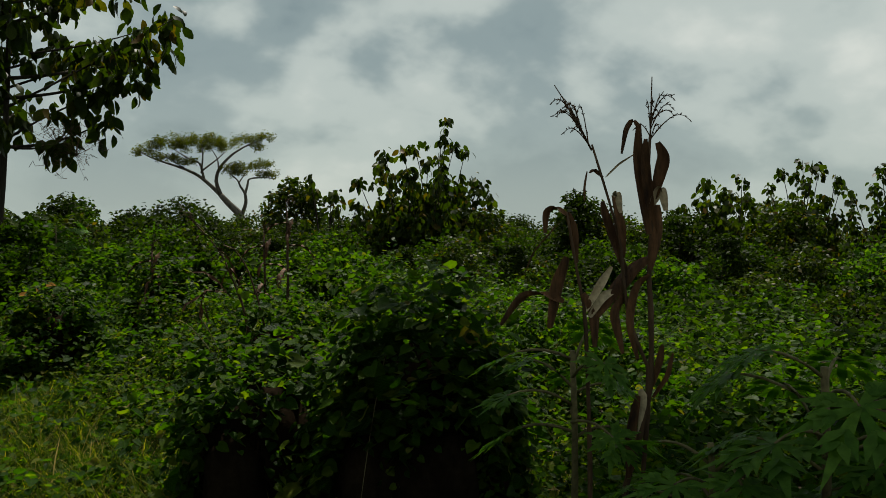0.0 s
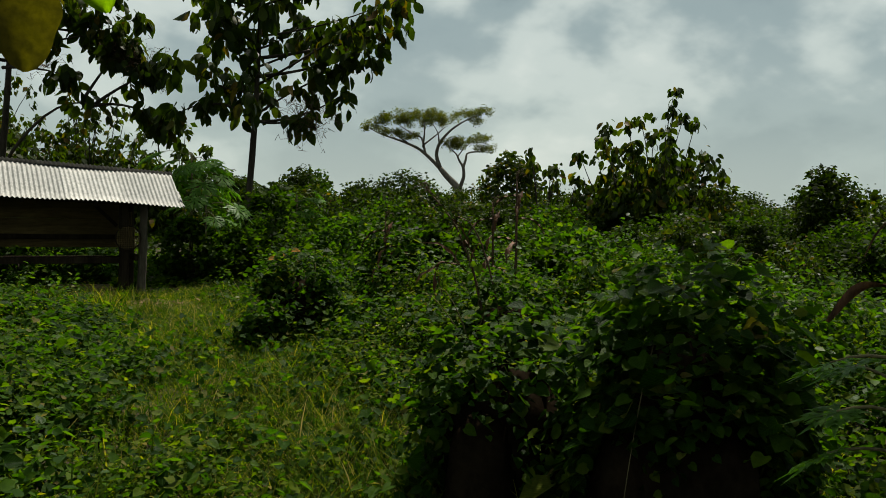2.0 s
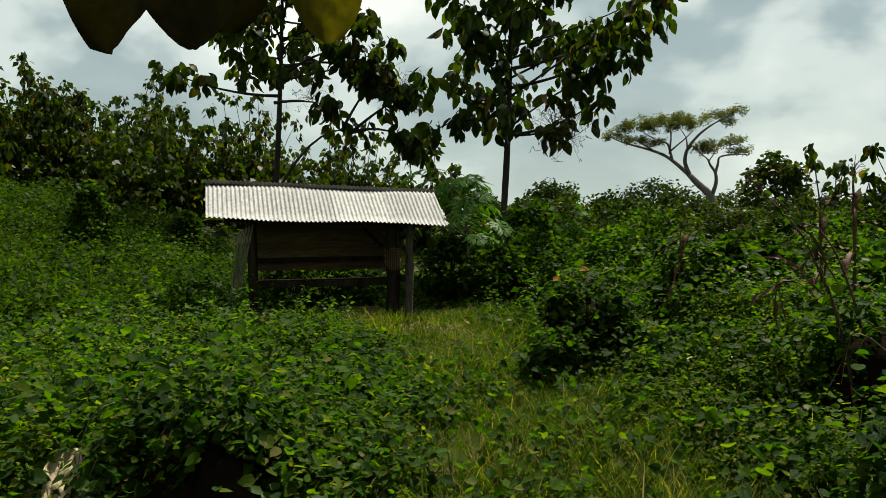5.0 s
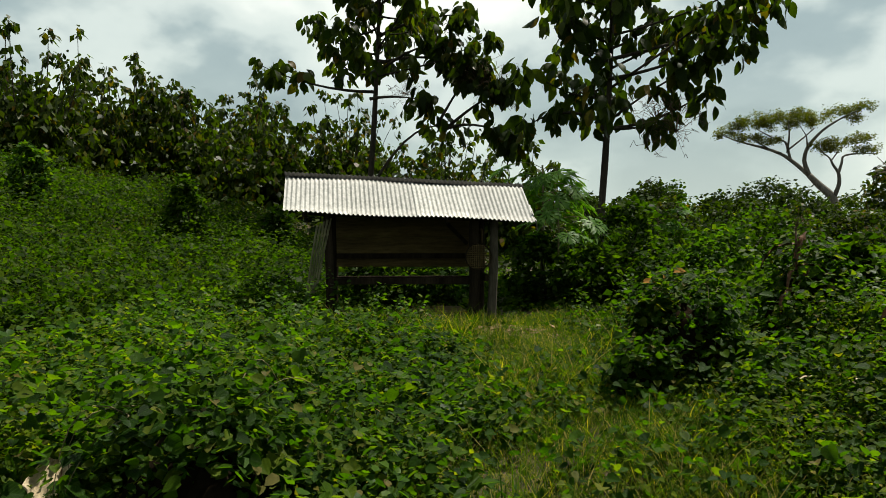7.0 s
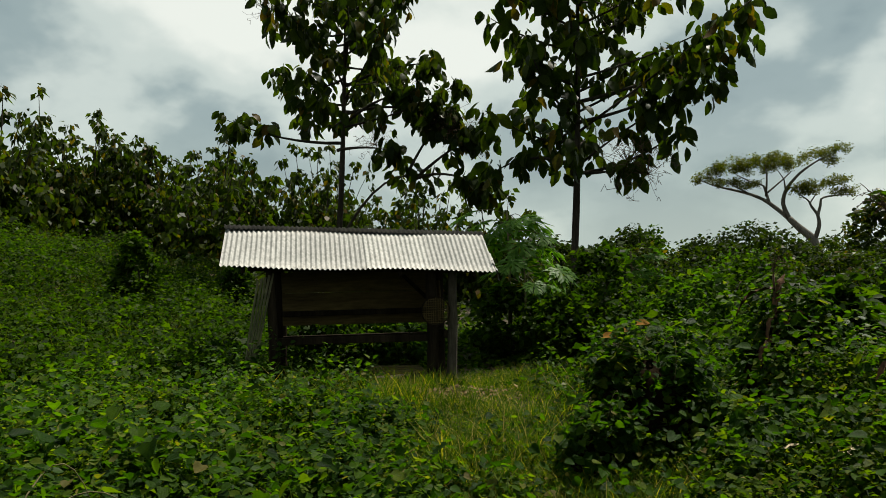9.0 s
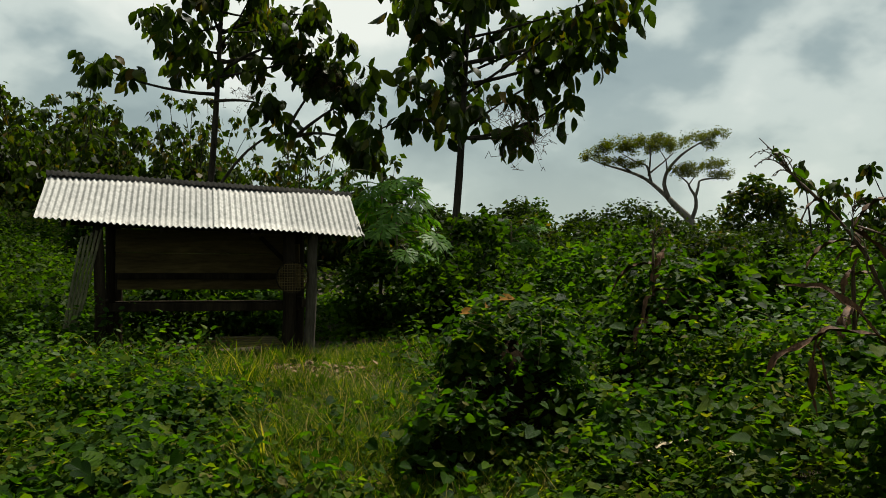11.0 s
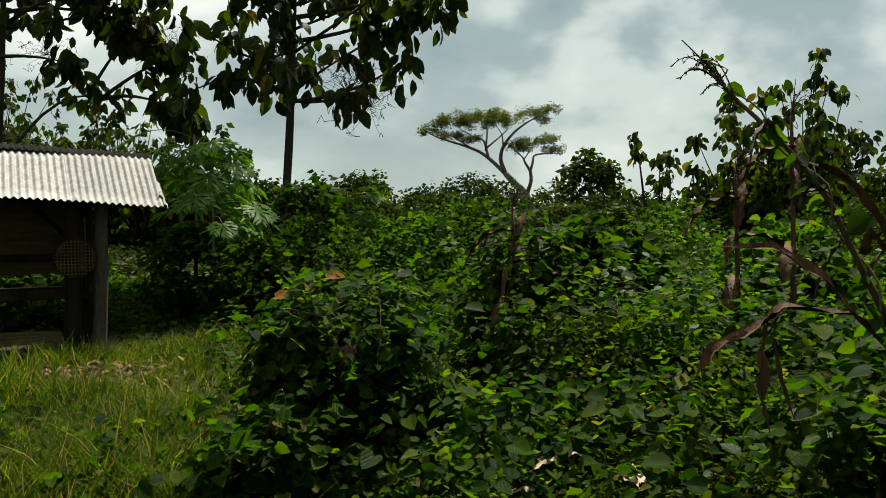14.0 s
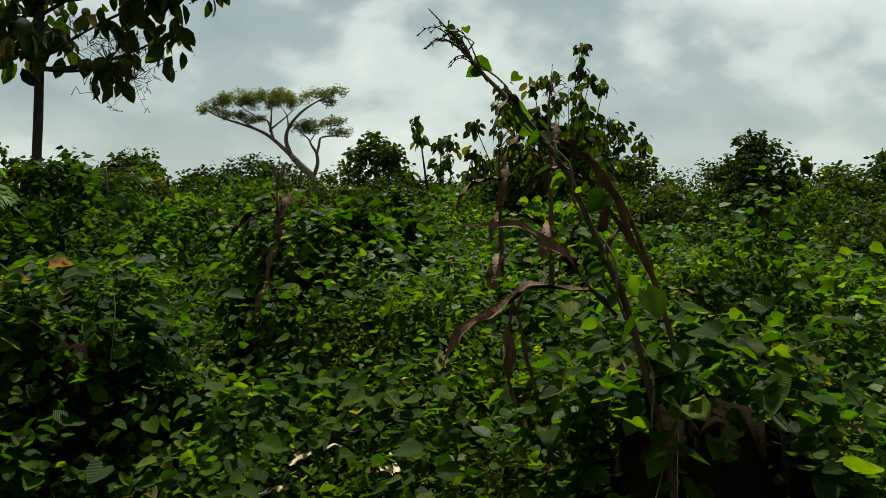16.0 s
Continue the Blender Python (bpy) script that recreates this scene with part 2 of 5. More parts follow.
def thing(name, label, category, group="", kind="", at=(0, 0, 0)):
    ob = new(name)
    ob.location = at
    ob.empty_display_size = 0.1
    return tagged(ob, label, category, group, kind)


def part(name, data, parent, label=""):
    ob = new(name, data)
    ob.parent = parent
    return tagged(ob, label)


def join(pieces):
    """One vertex and one face array from several."""
    vs, fs, n = [], [], 0
    for v, f in pieces:
        vs.append(np.asarray(v, float))
        fs.append(np.asarray(f, int) + n)
        n += len(v)
    return np.concatenate(vs), np.concatenate(fs)


def tube(points, radii, sides=7, wobble=0.0):
    """A tapered limb along points, closed at its ends."""
    pts = np.asarray(points, float)
    radii = np.asarray(radii, float)
    verts, faces = [], []
    for i, p in enumerate(pts):
        d = pts[min(i + 1, len(pts) - 1)] - pts[max(i - 1, 0)]
        d = d / (np.linalg.norm(d) + 1e-9)
        a = np.cross(d, (0.31, 0.95, 0.07) if abs(d[2]) > 0.5 else (0, 0, 1))
        a /= np.linalg.norm(a) + 1e-9
        b = np.cross(d, a)
        for j in range(sides):
            w = 2 * math.pi * j / sides
            r = radii[i] * (1 + wobble * math.sin(5.1 * j + 2.3 * i))
            verts.append(p + r * (math.cos(w) * a + math.sin(w) * b))
    for i in range(len(pts) - 1):
        for j in range(sides):
            k = (j + 1) % sides
            faces.append((i * sides + j, i * sides + k, (i + 1) * sides + k, (i + 1) * sides + j))
    n = len(verts)
    verts += [pts[0], pts[-1]]
    for j in range(0, sides):
        k = (j + 1) % sides
        faces.append((n, k, j, j))
        faces.append((n + 1, (len(pts) - 1) * sides + j, (len(pts) - 1) * sides + k, (len(pts) - 1) * sides + k))
    return np.array(verts), np.array([f if len(set(f)) == 4 else f for f in faces])


def clean(v, f):
    """Faces as tuples with doubled corners dropped, for the slow path."""
    return [tuple(map(float, q)) for q in v], [tuple(dict.fromkeys(map(int, q))) for q in f]


def solid(name, v, f, mat, smooth=True):
    me = bpy.data.meshes.new(name)
    vv, ff = clean(v, f)
    me.from_pydata(vv, [], ff)
    if smooth:
        me.polygons.foreach_set("use_smooth", [True] * len(me.polygons))
    me.materials.append(mat)
    me.update()
    return me


def bend(a, b, sag=0.0, n=6, side=(0, 0, 0)):
    """A bowed line from a to b."""
    a, b, side = np.array(a, float), np.array(b, float), np.array(side, float)
    s = np.linspace(0, 1, n)[:, None]
    bow = 4 * s * (1 - s)
    return a + (b - a) * s + bow * (side + np.array((0, 0, -sag)))


def unit(v):
    return v / (np.linalg.norm(v, axis=-1, keepdims=True) + 1e-9)


# leaf outlines: x across, y along the midrib, z out of the blade
OVATE = (np.array([(0, 0, 0), (0.34, 0.22, 0.09), (0.30, 0.62, 0.06), (0, 1, -0.06), (-0.30, 0.62, 0.06), (-0.34, 0.22, 0.09), (0, 0.45, -0.02)]),
         np.array([(0, 1, 2, 6), (6, 2, 3, 4), (0, 6, 4, 5)]))
HEART = (np.array([(0, 0.06, 0), (0.25, -0.03, 0.09), (0.46, 0.2, 0.15), (0.40, 0.56, 0.11), (0.17, 0.85, -0.02), (0, 1, -0.08), (-0.17, 0.85, -0.02), (-0.40, 0.56, 0.11), (-0.46, 0.2, 0.15), (-0.25, -0.03, 0.09)]),
         np.array([(0, 1, 2, 3, 4, 5), (0, 5, 6, 7, 8, 9)]))
SIMPLE = (np.array([(0, 0, 0), (0.32, 0.42, 0.07), (0, 1, -0.05), (-0.32, 0.42, 0.07)]), np.array([(0, 1, 2, 3)]))
LONG = (np.array([(0, 0, 0), (0.15, 0.35, 0.03), (0, 1, -0.12), (-0.15, 0.35, 0.03)]), np.array([(0, 1, 2, 3)]))
BROAD = (np.array([(0, 0, 0), (0.21, 0.22, 0.06), (0.29, 0.52, 0.05), (0.17, 0.82, -0.06), (0, 1, -0.18), (-0.17, 0.82, -0.06), (-0.29, 0.52, 0.05), (-0.21, 0.22, 0.06), (0, 0.25, 0), (0, 0.55, 0.0), (0, 0.82, -0.07)]),
         np.array([(0, 1, 8, 7), (8, 1, 2, 9), (7, 8, 9, 6), (9, 2, 3, 10), (6, 9, 10, 5), (10, 3, 4, 5)]))
BLADE = (np.array([(-0.011, 0, 0), (0.011, 0, 0), (0.010, 0.55, 0.04), (-0.010, 0.55, 0.04), (0.001, 1.0, -0.08), (-0.001, 1.0, -0.08)]),
         np.array([(0, 1, 2, 3), (3, 2, 4, 5)]))


def scatter(shape, pos, along, out, size):
    """Leaves of one shape: places, midrib ways, blade normals and lengths, as arrays."""
    tv, tf = shape
    y = unit(along)
    z = unit(out - (out * y).sum(1, keepdims=True) * y)
    x = np.cross(y, z)
    size = np.asarray(size)[:, None, None]
    v = pos[:, None, :] + size * (tv[None, :, 0:1] * x[:, None, :] + tv[None, :, 1:2] * y[:, None, :] + tv[None, :, 2:3] * z[:, None, :])
    n = len(pos)
    f = tf[None] + (np.arange(n) * len(tv))[:, None, None]
    return v.reshape(-1, 3), f.reshape(-1, tf.shape[1])


def ways(n, droop=0.0, spread=1.0):
    """Random leaf directions, level on the whole, tipped down by droop."""
    w = rng.uniform(0, 2 * math.pi, n)
    return unit(np.stack([np.cos(w), np.sin(w), rng.normal(-droop, 0.35 * spread, n)], 1))


def normals(n, lean=0.55):
    return unit(np.stack([rng.normal(0, lean, n), rng.normal(0, lean, n), np.ones(n)], 1))


# ---- lie of the land ----


def step(a, b, v):
    s = np.clip((v - a) / (b - a), 0, 1)
    return s * s * (3 - 2 * s)


def land(x, y):
    x, y = np.asarray(x, float), np.asarray(y, float)
    rise = -(x + 3.6) * 0.88 + (y - 11) * 0.12
    z = 2.7 * step(0, 13, rise) + 0.05 * np.sin(1.3 * x + 0.4) * np.sin(1.1 * y) * step(4, 9, np.hypot(x, y))
    return z


def lattice(i, j, seed):
    h = np.sin(i * 127.1 + j * 311.7 + seed * 74.7) * 43758.5453
    return h - np.floor(h)


def wave(x, y, k, ph):
    """Smooth random hills between 0 and 1, about 1/k across."""
    u, w = np.asarray(x) * k * 0.55 + ph * 13.0, np.asarray(y) * k * 0.55 + ph * 7.0
    i, j = np.floor(u), np.floor(w)
    a, b = u - i, w - j
    a, b = a * a * (3 - 2 * a), b * b * (3 - 2 * b)
    top = lattice(i, j, ph) * (1 - a) + lattice(i + 1, j, ph) * a
    low = lattice(i, j + 1, ph) * (1 - a) + lattice(i + 1, j + 1, ph) * a
    return top * (1 - b) + low * b


# the trodden grass track from the start to the hut: centre line and half width
def track_off(x, y):
    s = np.clip(y, -3, 11.6)
    cx = 0.22 + 0.035 * s - 0.0035 * s * s - 0.95 * step(6, 12, s)
    return np.abs(x - cx)


# far ground sheet, with the near land finer
def sheet():
    xs = np.concatenate([[-3000, -1200, -500, -250, -120], np.arange(-70, -14, 4), np.arange(-14, 12, 0.5), np.arange(12, 72, 4), [120, 250, 500, 1200, 3000]])
    ys = np.concatenate([[-3000, -1200, -400, -150, -60, -30, -15], np.arange(-8, 26, 0.5), np.arange(26, 90, 4), [120, 250, 500, 1200, 3000]])
    gx, gy = np.meshgrid(xs, ys)
    gz = land(gx, gy)
    gz = np.where(np.hypot(gx, gy) > 110, np.minimum(gz, 2.7), gz)
    v = np.stack([gx, gy, gz], -1).reshape(-1, 3)
    w = len(xs)
    i, j = np.meshgrid(np.arange(len(ys) - 1), np.arange(w - 1), indexing="ij")
    q = (i * w + j).ravel()
    f = np.stack([q, q + 1, q + w + 1, q + w], 1)
    return mesh_of("ground", v, f, SOIL, True)


tagged(new("ground", sheet()), "dark bare soil under grass and creeping vines", "ground", kind="structure")

# ---- creeping cover ----
# soft mounds that lift the cover: x, y, radius, height
MOUNDS = [(3.3, 5.2, 1.2, 0.22), (4.8, 7.6, 1.6, 0.3), (2.7, 8.6, 1.0, 0.3), (1.7, 11.2, 1.2, 0.25), (0.9, 13.4, 1.2, 0.5), (3.6, 12.5, 1.6, 0.4), (-5.2, 8.8, 1.6, 0.12), (2.2, 14.8, 1.3, 0.5)]

# bare dark ground before the hollow bushes: x, y and half widths
HOLLOWS = [(1.55, 2.55, 0.45, 0.62), (1.05, 3.3, 0.35, 0.4), (-1.36, 4.24, 0.42, 0.40), (2.12, 6.2, 0.4, 0.4)]


def cover(x, y):
    """Height of the leafy canopy over the land."""
    off = track_off(x, y)
    side = step(0.4, 2.3, off) * (1 - 0.45 * step(0.2, 1.4, -np.asarray(x)) * step(4.5, 6.5, y))
    low = 0.06 + side * (0.03 + 0.30 * wave(x, y, 1.5, 0.6) + 0.50 * wave(x, y, 3.6, 2.2) ** 2 + 0.22 * wave(x, y, 8.0, 1.2) ** 1.5) + 0.05 * wave(x, y, 7.0, 3.1)
    for mx, my, r, hgt in MOUNDS:
        d = np.hypot(x - mx, y - my) / r
        low = low + hgt * np.clip(1 - d ** 2, 0, 1)
    low = low + 0.35 * step(0.15, 0.6, land(x, y)) * wave(x, y, 2.0, 9.0) ** 1.5
    far = step(8, 24, y + 0.45 * np.abs(x - 1)) * step(-3.0, 2.0, x)
    for hx, hy, ha, hb in HOLLOWS:
        low = low * (1 - 0.85 * np.exp(-((x - hx) / (1.2 * ha)) ** 2 - ((y - hy + 0.15) / (1.3 * hb)) ** 2))
    return low * (1 - 0.3 * far) + far * (0.02 + 0.22 * wave(x, y, 0.7, 1.0) ** 1.5 + 0.22 * wave(x, y, 2.4, 4.0) ** 1.3)


def cover_leaves(n, x0, x1, y0, y1, size, keep, shape, depth=0.35, lean=0.6, droop=0.15):
    x, y = rng.uniform(x0, x1, n), rng.uniform(y0, y1, n)
    ok = keep(x, y)
    x, y = x[ok], y[ok]
    c = cover(x, y)
    c = c * (0.3 + 0.7 * step(0.25, 0.48, wave(x, y, 4.6, 11.0)))
    z = land(x, y) + c - np.abs(rng.normal(0, 1, len(x))) * np.minimum(c, depth) * 0.5 + rng.normal(0, 0.03, len(x))
    e = 0.06
    gx = (cover(x + e, y) - cover(x - e, y)) / (2 * e)
    gy = (cover(x, y + e) - cover(x, y - e)) / (2 * e)
    nrm = unit(np.stack([-0.8 * gx, -0.8 * gy, np.ones(len(x))], 1) + np.stack([rng.normal(0, lean, len(x)), rng.normal(0, lean, len(x)), np.zeros(len(x))], 1))
    return scatter(shape, np.stack([x, y, np.maximum(z, land(x, y) + 0.02)], 1), ways(len(x), droop), nrm, size * np.exp(rng.normal(-0.05, 0.32, len(x))))


def hut_free(x, y):
    u = (x + 2.0) * math.cos(radians(17)) + (y - 12.4) * math.sin(radians(17))
    w = -(x + 2.0) * math.sin(radians(17)) + (y - 12.4) * math.cos(radians(17))
    return ~((np.abs(u) < 1.15) & (w > -0.55) & (w < 0.75))


def near_ok(x, y):
    t = step(0.1, 1.1, track_off(x, y) + 0.8 * (wave(x, y, 2.2, 5.0) - 0.5))
    pocket = 0.10 + 0.90 * step(0.28, 0.48, wave(x, y, 4.6, 11.0))
    for hx, hy, ha, hb in HOLLOWS:
        pocket = np.where(((x - hx) / ha) ** 2 + ((y - hy) / hb) ** 2 < 1, 0.04, pocket)
    return hut_free(x, y) & (rng.random(len(x)) < (0.36 + 0.64 * t) * pocket) & (np.hypot(x, y) > 0.2)


def cover_part(name, data, label):
    return tagged(new(name, data), label, "undergrowth", kind="stuff")


def plain_ok(x, y):
    return hut_free(x, y)


def weed_ok(x, y):
    return near_ok(x, y) & (rng.random(len(x)) < 0.25 + 0.75 * step(0.35, 0.65, wave(x, y, 1.3, 15.0)))


def tufts(n, x0, x1, y0, y1, radius, per, size, keep, shape, lift=0.0):
    """Rounded tufts of leaves with dark gaps between them: leaves on the upper shell of each tuft."""
    x, y = rng.uniform(x0, x1, n), rng.uniform(y0, y1, n)
    ok = keep(x, y)
    x, y = x[ok], y[ok]
    r = radius * np.exp(rng.normal(0, 0.35, len(x)))
    tall = r * rng.uniform(0.7, 1.5, len(x))
    base = land(x, y) + cover(x, y) * rng.uniform(0.55, 1.0, len(x)) - 0.35 * r + lift
    cnt = np.maximum(6, (per * (r / radius) ** 1.6)).astype(int)
    i = np.repeat(np.arange(len(x)), cnt)
    m = len(i)
    a, e = rng.uniform(0, 2 * math.pi, m), np.arcsin(rng.uniform(-0.25, 1.0, m))
    o = rng.uniform(0.7, 1.1, m) + np.abs(rng.normal(0, 0.1, m))
    d = np.stack([np.cos(a) * np.cos(e), np.sin(a) * np.cos(e), np.sin(e)], 1)
    p = np.stack([x[i], y[i], base[i]], 1) + d * o[:, None] * np.stack([r[i], r[i], tall[i]], 1)
    p[:, 2] = np.maximum(p[:, 2], land(p[:, 0], p[:, 1]) + 0.015)
    nrm = unit(d + np.array((0, 0, 0.45)) + rng.normal(0, 0.4, (m, 3)))
    along = unit(ways(m, 0.3) + 0.5 * d * (1, 1, 0.2))
    return scatter(shape, p, along, nrm, size * np.exp(rng.normal(0, 0.25, m)))


v1, f1 = tufts(3000, -4.2, 5.5, 1.0, 9.8, 0.13, 46, 0.032, weed_ok, SIMPLE, 0.02)
v2, f2 = cover_leaves(60000, -4.2, 5.5, 1.0, 9.6, 0.036, weed_ok, SIMPLE, 0.7, 1.1)
v3, f3 = cover_leaves(50000, -4.2, 5.5, 1.0, 9.6, 0.055, weed_ok, LONG, 0.3, 1.0)
cover_part("small_weeds", mesh_of("small_weeds", *join([(v1, f1), (v2, f2), (v3, f3)]), WEED), "fine yellow-green weeds growing through the vines")
v1, f1 = cover_leaves(60000, -4.2, 5.5, 1.0, 9.0, 0.047, near_ok, HEART, 0.6, 0.9)
v2, f2 = tufts(2700, -4.2, 5.5, 1.0, 9.3, 0.17, 28, 0.052, near_ok, HEART)
cover_part("creeping_vines", mesh_of("creeping_vines", *join([(v1, f1), (v2, f2)]), VINE, shape=HEART), "dense green creeping vines with heart-shaped leaves covering the soil")
v0, f0 = cover_leaves(70000, -8.5, 14, 13.5, 20, 0.085, plain_ok, SIMPLE, 0.6, 1.0)
v1, f1 = cover_leaves(42000, -6.5, 10, 9.0, 13.5, 0.075, lambda x, y: hut_free(x, y) & (rng.random(len(x)) < 0.25 + 0.75 * step(0.4, 1.2, track_off(x, y))), SIMPLE, 0.6, 1.0)
v2, f2 = cover_leaves(60000, 5.5, 16, -2.0, 9.0, 0.085, plain_ok, SIMPLE, 0.6, 1.0)
cover_part("undergrowth", mesh_of("undergrowth", *join([(v1, f1), (v2, f2), (v0, f0)]), BUSH), "low tangled green undergrowth between the shrubs")
v5, f5 = cover_leaves(26000, -34, 30, -26, 1.2, 0.22, lambda x, y: (np.hypot(x, y + 2) > 5) & ~((x > -4.2) & (x < 16) & (y > 1.0)) & ~((x > 5.5) & (x < 16) & (y > -2)), SIMPLE, 0.4, 0.9)
v6, f6 = cover_leaves(20000, -34, -4.2, 1.2, 34, 0.22, lambda x, y: (x < -13) | (y > 21), SIMPLE, 0.4, 0.9)
v8, f8 = cover_leaves(30000, -13, -4.2, 1.2, 8.2, 0.065, plain_ok, SIMPLE, 0.5, 0.9)
v7, f7 = cover_leaves(85000, -15, -4, 8, 21, 0.07, plain_ok, SIMPLE, 0.4, 0.9)
v9, f9 = cover_leaves(30000, -7, 7, -5, 1.1, 0.06, lambda x, y: np.hypot(x, y) > 0.3, SIMPLE, 0.5, 0.9)
v1, f1 = cover_leaves(60000, -6, 40, 20, 48, 0.17, plain_ok, SIMPLE, 0.9, 0.9)
v2, f2 = cover_leaves(45000, 12, 42, -4, 20, 0.15, plain_ok, SIMPLE, 0.9, 0.9)
v3, f3 = cover_leaves(32000, -6, 95, 48, 100, 0.26, plain_ok, SIMPLE, 0.9, 0.9)
v4, f4 = cover_leaves(16000, 42, 95, -20, 48, 0.32, plain_ok, SIMPLE, 0.9, 0.9)
cover_part("far_undergrowth", mesh_of("far_undergrowth", *join([(v1, f1), (v2, f2), (v3, f3), (v4, f4), (v5, f5), (v6, f6)]), FAR), "distant field of low green scrub")
v10, f10 = tufts(900, -15, -3.6, 8.5, 21, 0.3, 46, 0.075, hut_free, SIMPLE, 0.08)
cover_part("slope_weeds", mesh_of("slope_weeds", *join([(v7, f7), (v8, f8), (v9, f9), (v10, f10)]), BUSH), "green weeds among the grass of the slope")
# leafy shoots that stand out of the cover
n = 1700
sx, sy = np.where(rng.random(n) < 0.5, rng.uniform(-4.5, 0, n), rng.uniform(-1, 7.0, n)), rng.uniform(1.8, 12.5, n)
ok = (track_off(sx, sy) > 0.9) & hut_free(sx, sy)
sx, sy = sx[ok], sy[ok]
pos, al = [], []
for a, b in zip(sx, sy):
    hgt = rng.uniform(0.12, 0.42)
    z0 = float(land(a, b) + cover(a, b)) - 0.1
    lx, ly = rng.normal(0, 0.14, 2)
    for s in np.linspace(0.1, 1, 9):
        for q in range(2):
            w = rng.uniform(0, 6.28)
            pos.append((a + lx * s + 0.02 * math.cos(w), b + ly * s + 0.02 * math.sin(w), z0 + hgt * s))
            al.append((math.cos(w), math.sin(w), rng.normal(0.1, 0.4)))
v, f = scatter(OVATE, np.array(pos), np.array(al), normals(len(pos), 0.5), rng.uniform(0.03, 0.075, len(pos)))
cover_part("leafy_shoots", mesh_of("leafy_shoots", v, f, VINE), "upright green leafy shoots standing out of the vines")


def grass(n, x0, x1, y0, y1, length, keep, mat, name, label, lean=0.45):
    x, y = rng.uniform(x0, x1, n), rng.uniform(y0, y1, n)
    ok = keep(x, y)
    x, y = x[ok], y[ok]
    m = len(x)
    w = rng.uniform(0, 2 * math.pi, m)
    along = unit(np.stack([np.cos(w) * lean, np.sin(w) * lean, rng.uniform(0.35, 1.0, m)], 1))
    v, f = scatter(BLADE, np.stack([x, y, land(x, y)], 1), along, np.stack([np.cos(w) * -0.3, np.sin(w) * -0.3, np.ones(m)], 1), length * rng.uniform(0.35, 1.15, m) * (0.6 + 0.8 * wave(x, y, 3.0, 6.0)))
    return tagged(new(name, mesh_of(name, v, f, mat)), label, "grass", kind="stuff")


grass(190000, -2.8, 2.6, 0.2, 12.4, 0.22, lambda x, y: hut_free(x, y) & (((x + 0.92) / 0.55) ** 2 + ((y - 10.95) / 0.42) ** 2 > rng.uniform(0.3, 1.2, len(x))) & (rng.random(len(x)) < 1.05 - step(0.05, 1.35, track_off(x, y) + 0.7 * (wave(x, y, 1.9, 8.0) - 0.5))), GRASS, "track_grass", "trodden green and straw-yellow grass along the track", 0.6)
grass(80000, -4.4, 5.2, 1.6, 11.5, 0.34, lambda x, y: hut_free(x, y) & (rng.random(len(x)) < 0.12 + 0.75 * step(0.45, 0.7, wave(x, y, 1.1, 21.0)) * step(0.5, 1.2, track_off(x, y))), GRASS, "meadow_grass", "thin green grass blades growing up through the vines", 0.5)
grass(38000, -20, -3.5, 9, 25, 0.5, lambda x, y: (land(x, y) > 0.1), HILLGRASS, "hill_grass", "tall sunlit grass on the rising slope", 0.5)

# ---- the hut ----


def box_mesh(name, sx, sy, sz, mat, chamfer=0.006, twist=0.0):
    bm = bmesh.new()
    bmesh.ops.create_cube(bm, size=1.0)
    bmesh.ops.scale(bm, vec=(sx, sy, sz), verts=bm.verts)
    bmesh.ops.bevel(bm, geom=bm.edges[:], offset=min(chamfer, 0.3 * min(sx, sy, sz)), segments=1, affect="EDGES")
    me = bpy.data.meshes.new(name)
    bm.to_mesh(me)
    bm.free()
    me.materials.append(mat)
    return me


HUT = thing("field_hut", "small open timber field hut with a corrugated zinc roof", "hut", at=(-2.06, 12.0, 0.05))
HUT.rotation_euler = (0, 0, radians(17))
ROOF_LEN, RUN, RISE, EAVE, RIDGE_Y = 3.20, 0.74, 0.48, 1.33, 0.46
FALL = -0.045  # the roof dips along its length


def zinc(name, u0, u1, back=False, lift=0.0, mat=None):
    """One corrugated sheet from ridge to eave, with its thickness."""
    n = int((u1 - u0) / 0.058 * 10)
    us = np.linspace(u0, u1, n)
    rowsv = []
    for th in (0.0, -0.004):
        for s in np.linspace(0, 1, 6):
            for u in us:
                wv = 0.0092 * math.sin(2 * math.pi * u / 0.058)
                yy = RIDGE_Y + (RUN * (1 - s) if back else -RUN * (1 - s))
                zz = EAVE + RISE * s + wv + th + FALL * u + lift + 0.012 * math.sin(3 * u + 4 * s)
                rowsv.append((u, yy, zz))
    fs = []
    for lay in (0, 1):
        o = lay * 6 * n
        for i in range(5):
            for j in range(n - 1):
                q = (o + i * n + j, o + i * n + j + 1, o + (i + 1) * n + j + 1, o + (i + 1) * n + j)
                fs.append(q if lay == 0 else q[::-1])
    for i in (0, 5):
        for j in range(n - 1):
            fs.append((i * n + j, i * n + j + 1, 6 * n + i * n + j + 1, 6 * n + i * n + j))
    return solid(name, np.array(rowsv), np.array(fs), mat or ZINC)


half = ROOF_LEN / 2
cuts = [-half, -half + 0.86, -half + 1.66, -half + 2.44, half]
for k in range(4):
    part("roof_sheet", zinc("roof_sheet", cuts[k], cuts[k + 1] + (0.05 if k < 3 else 0), False, 0.004 * k), HUT, "pale grey corrugated zinc sheet")
# back slope near-black too, so its top edge joins the painted ridge shade
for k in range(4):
    part("roof_sheet", zinc("roof_sheet", cuts[k], cuts[k + 1] + (0.05 if k < 3 else 0), True, 0.004 * k, ZINCDARK), HUT, "corrugated zinc sheet coloured near-black")
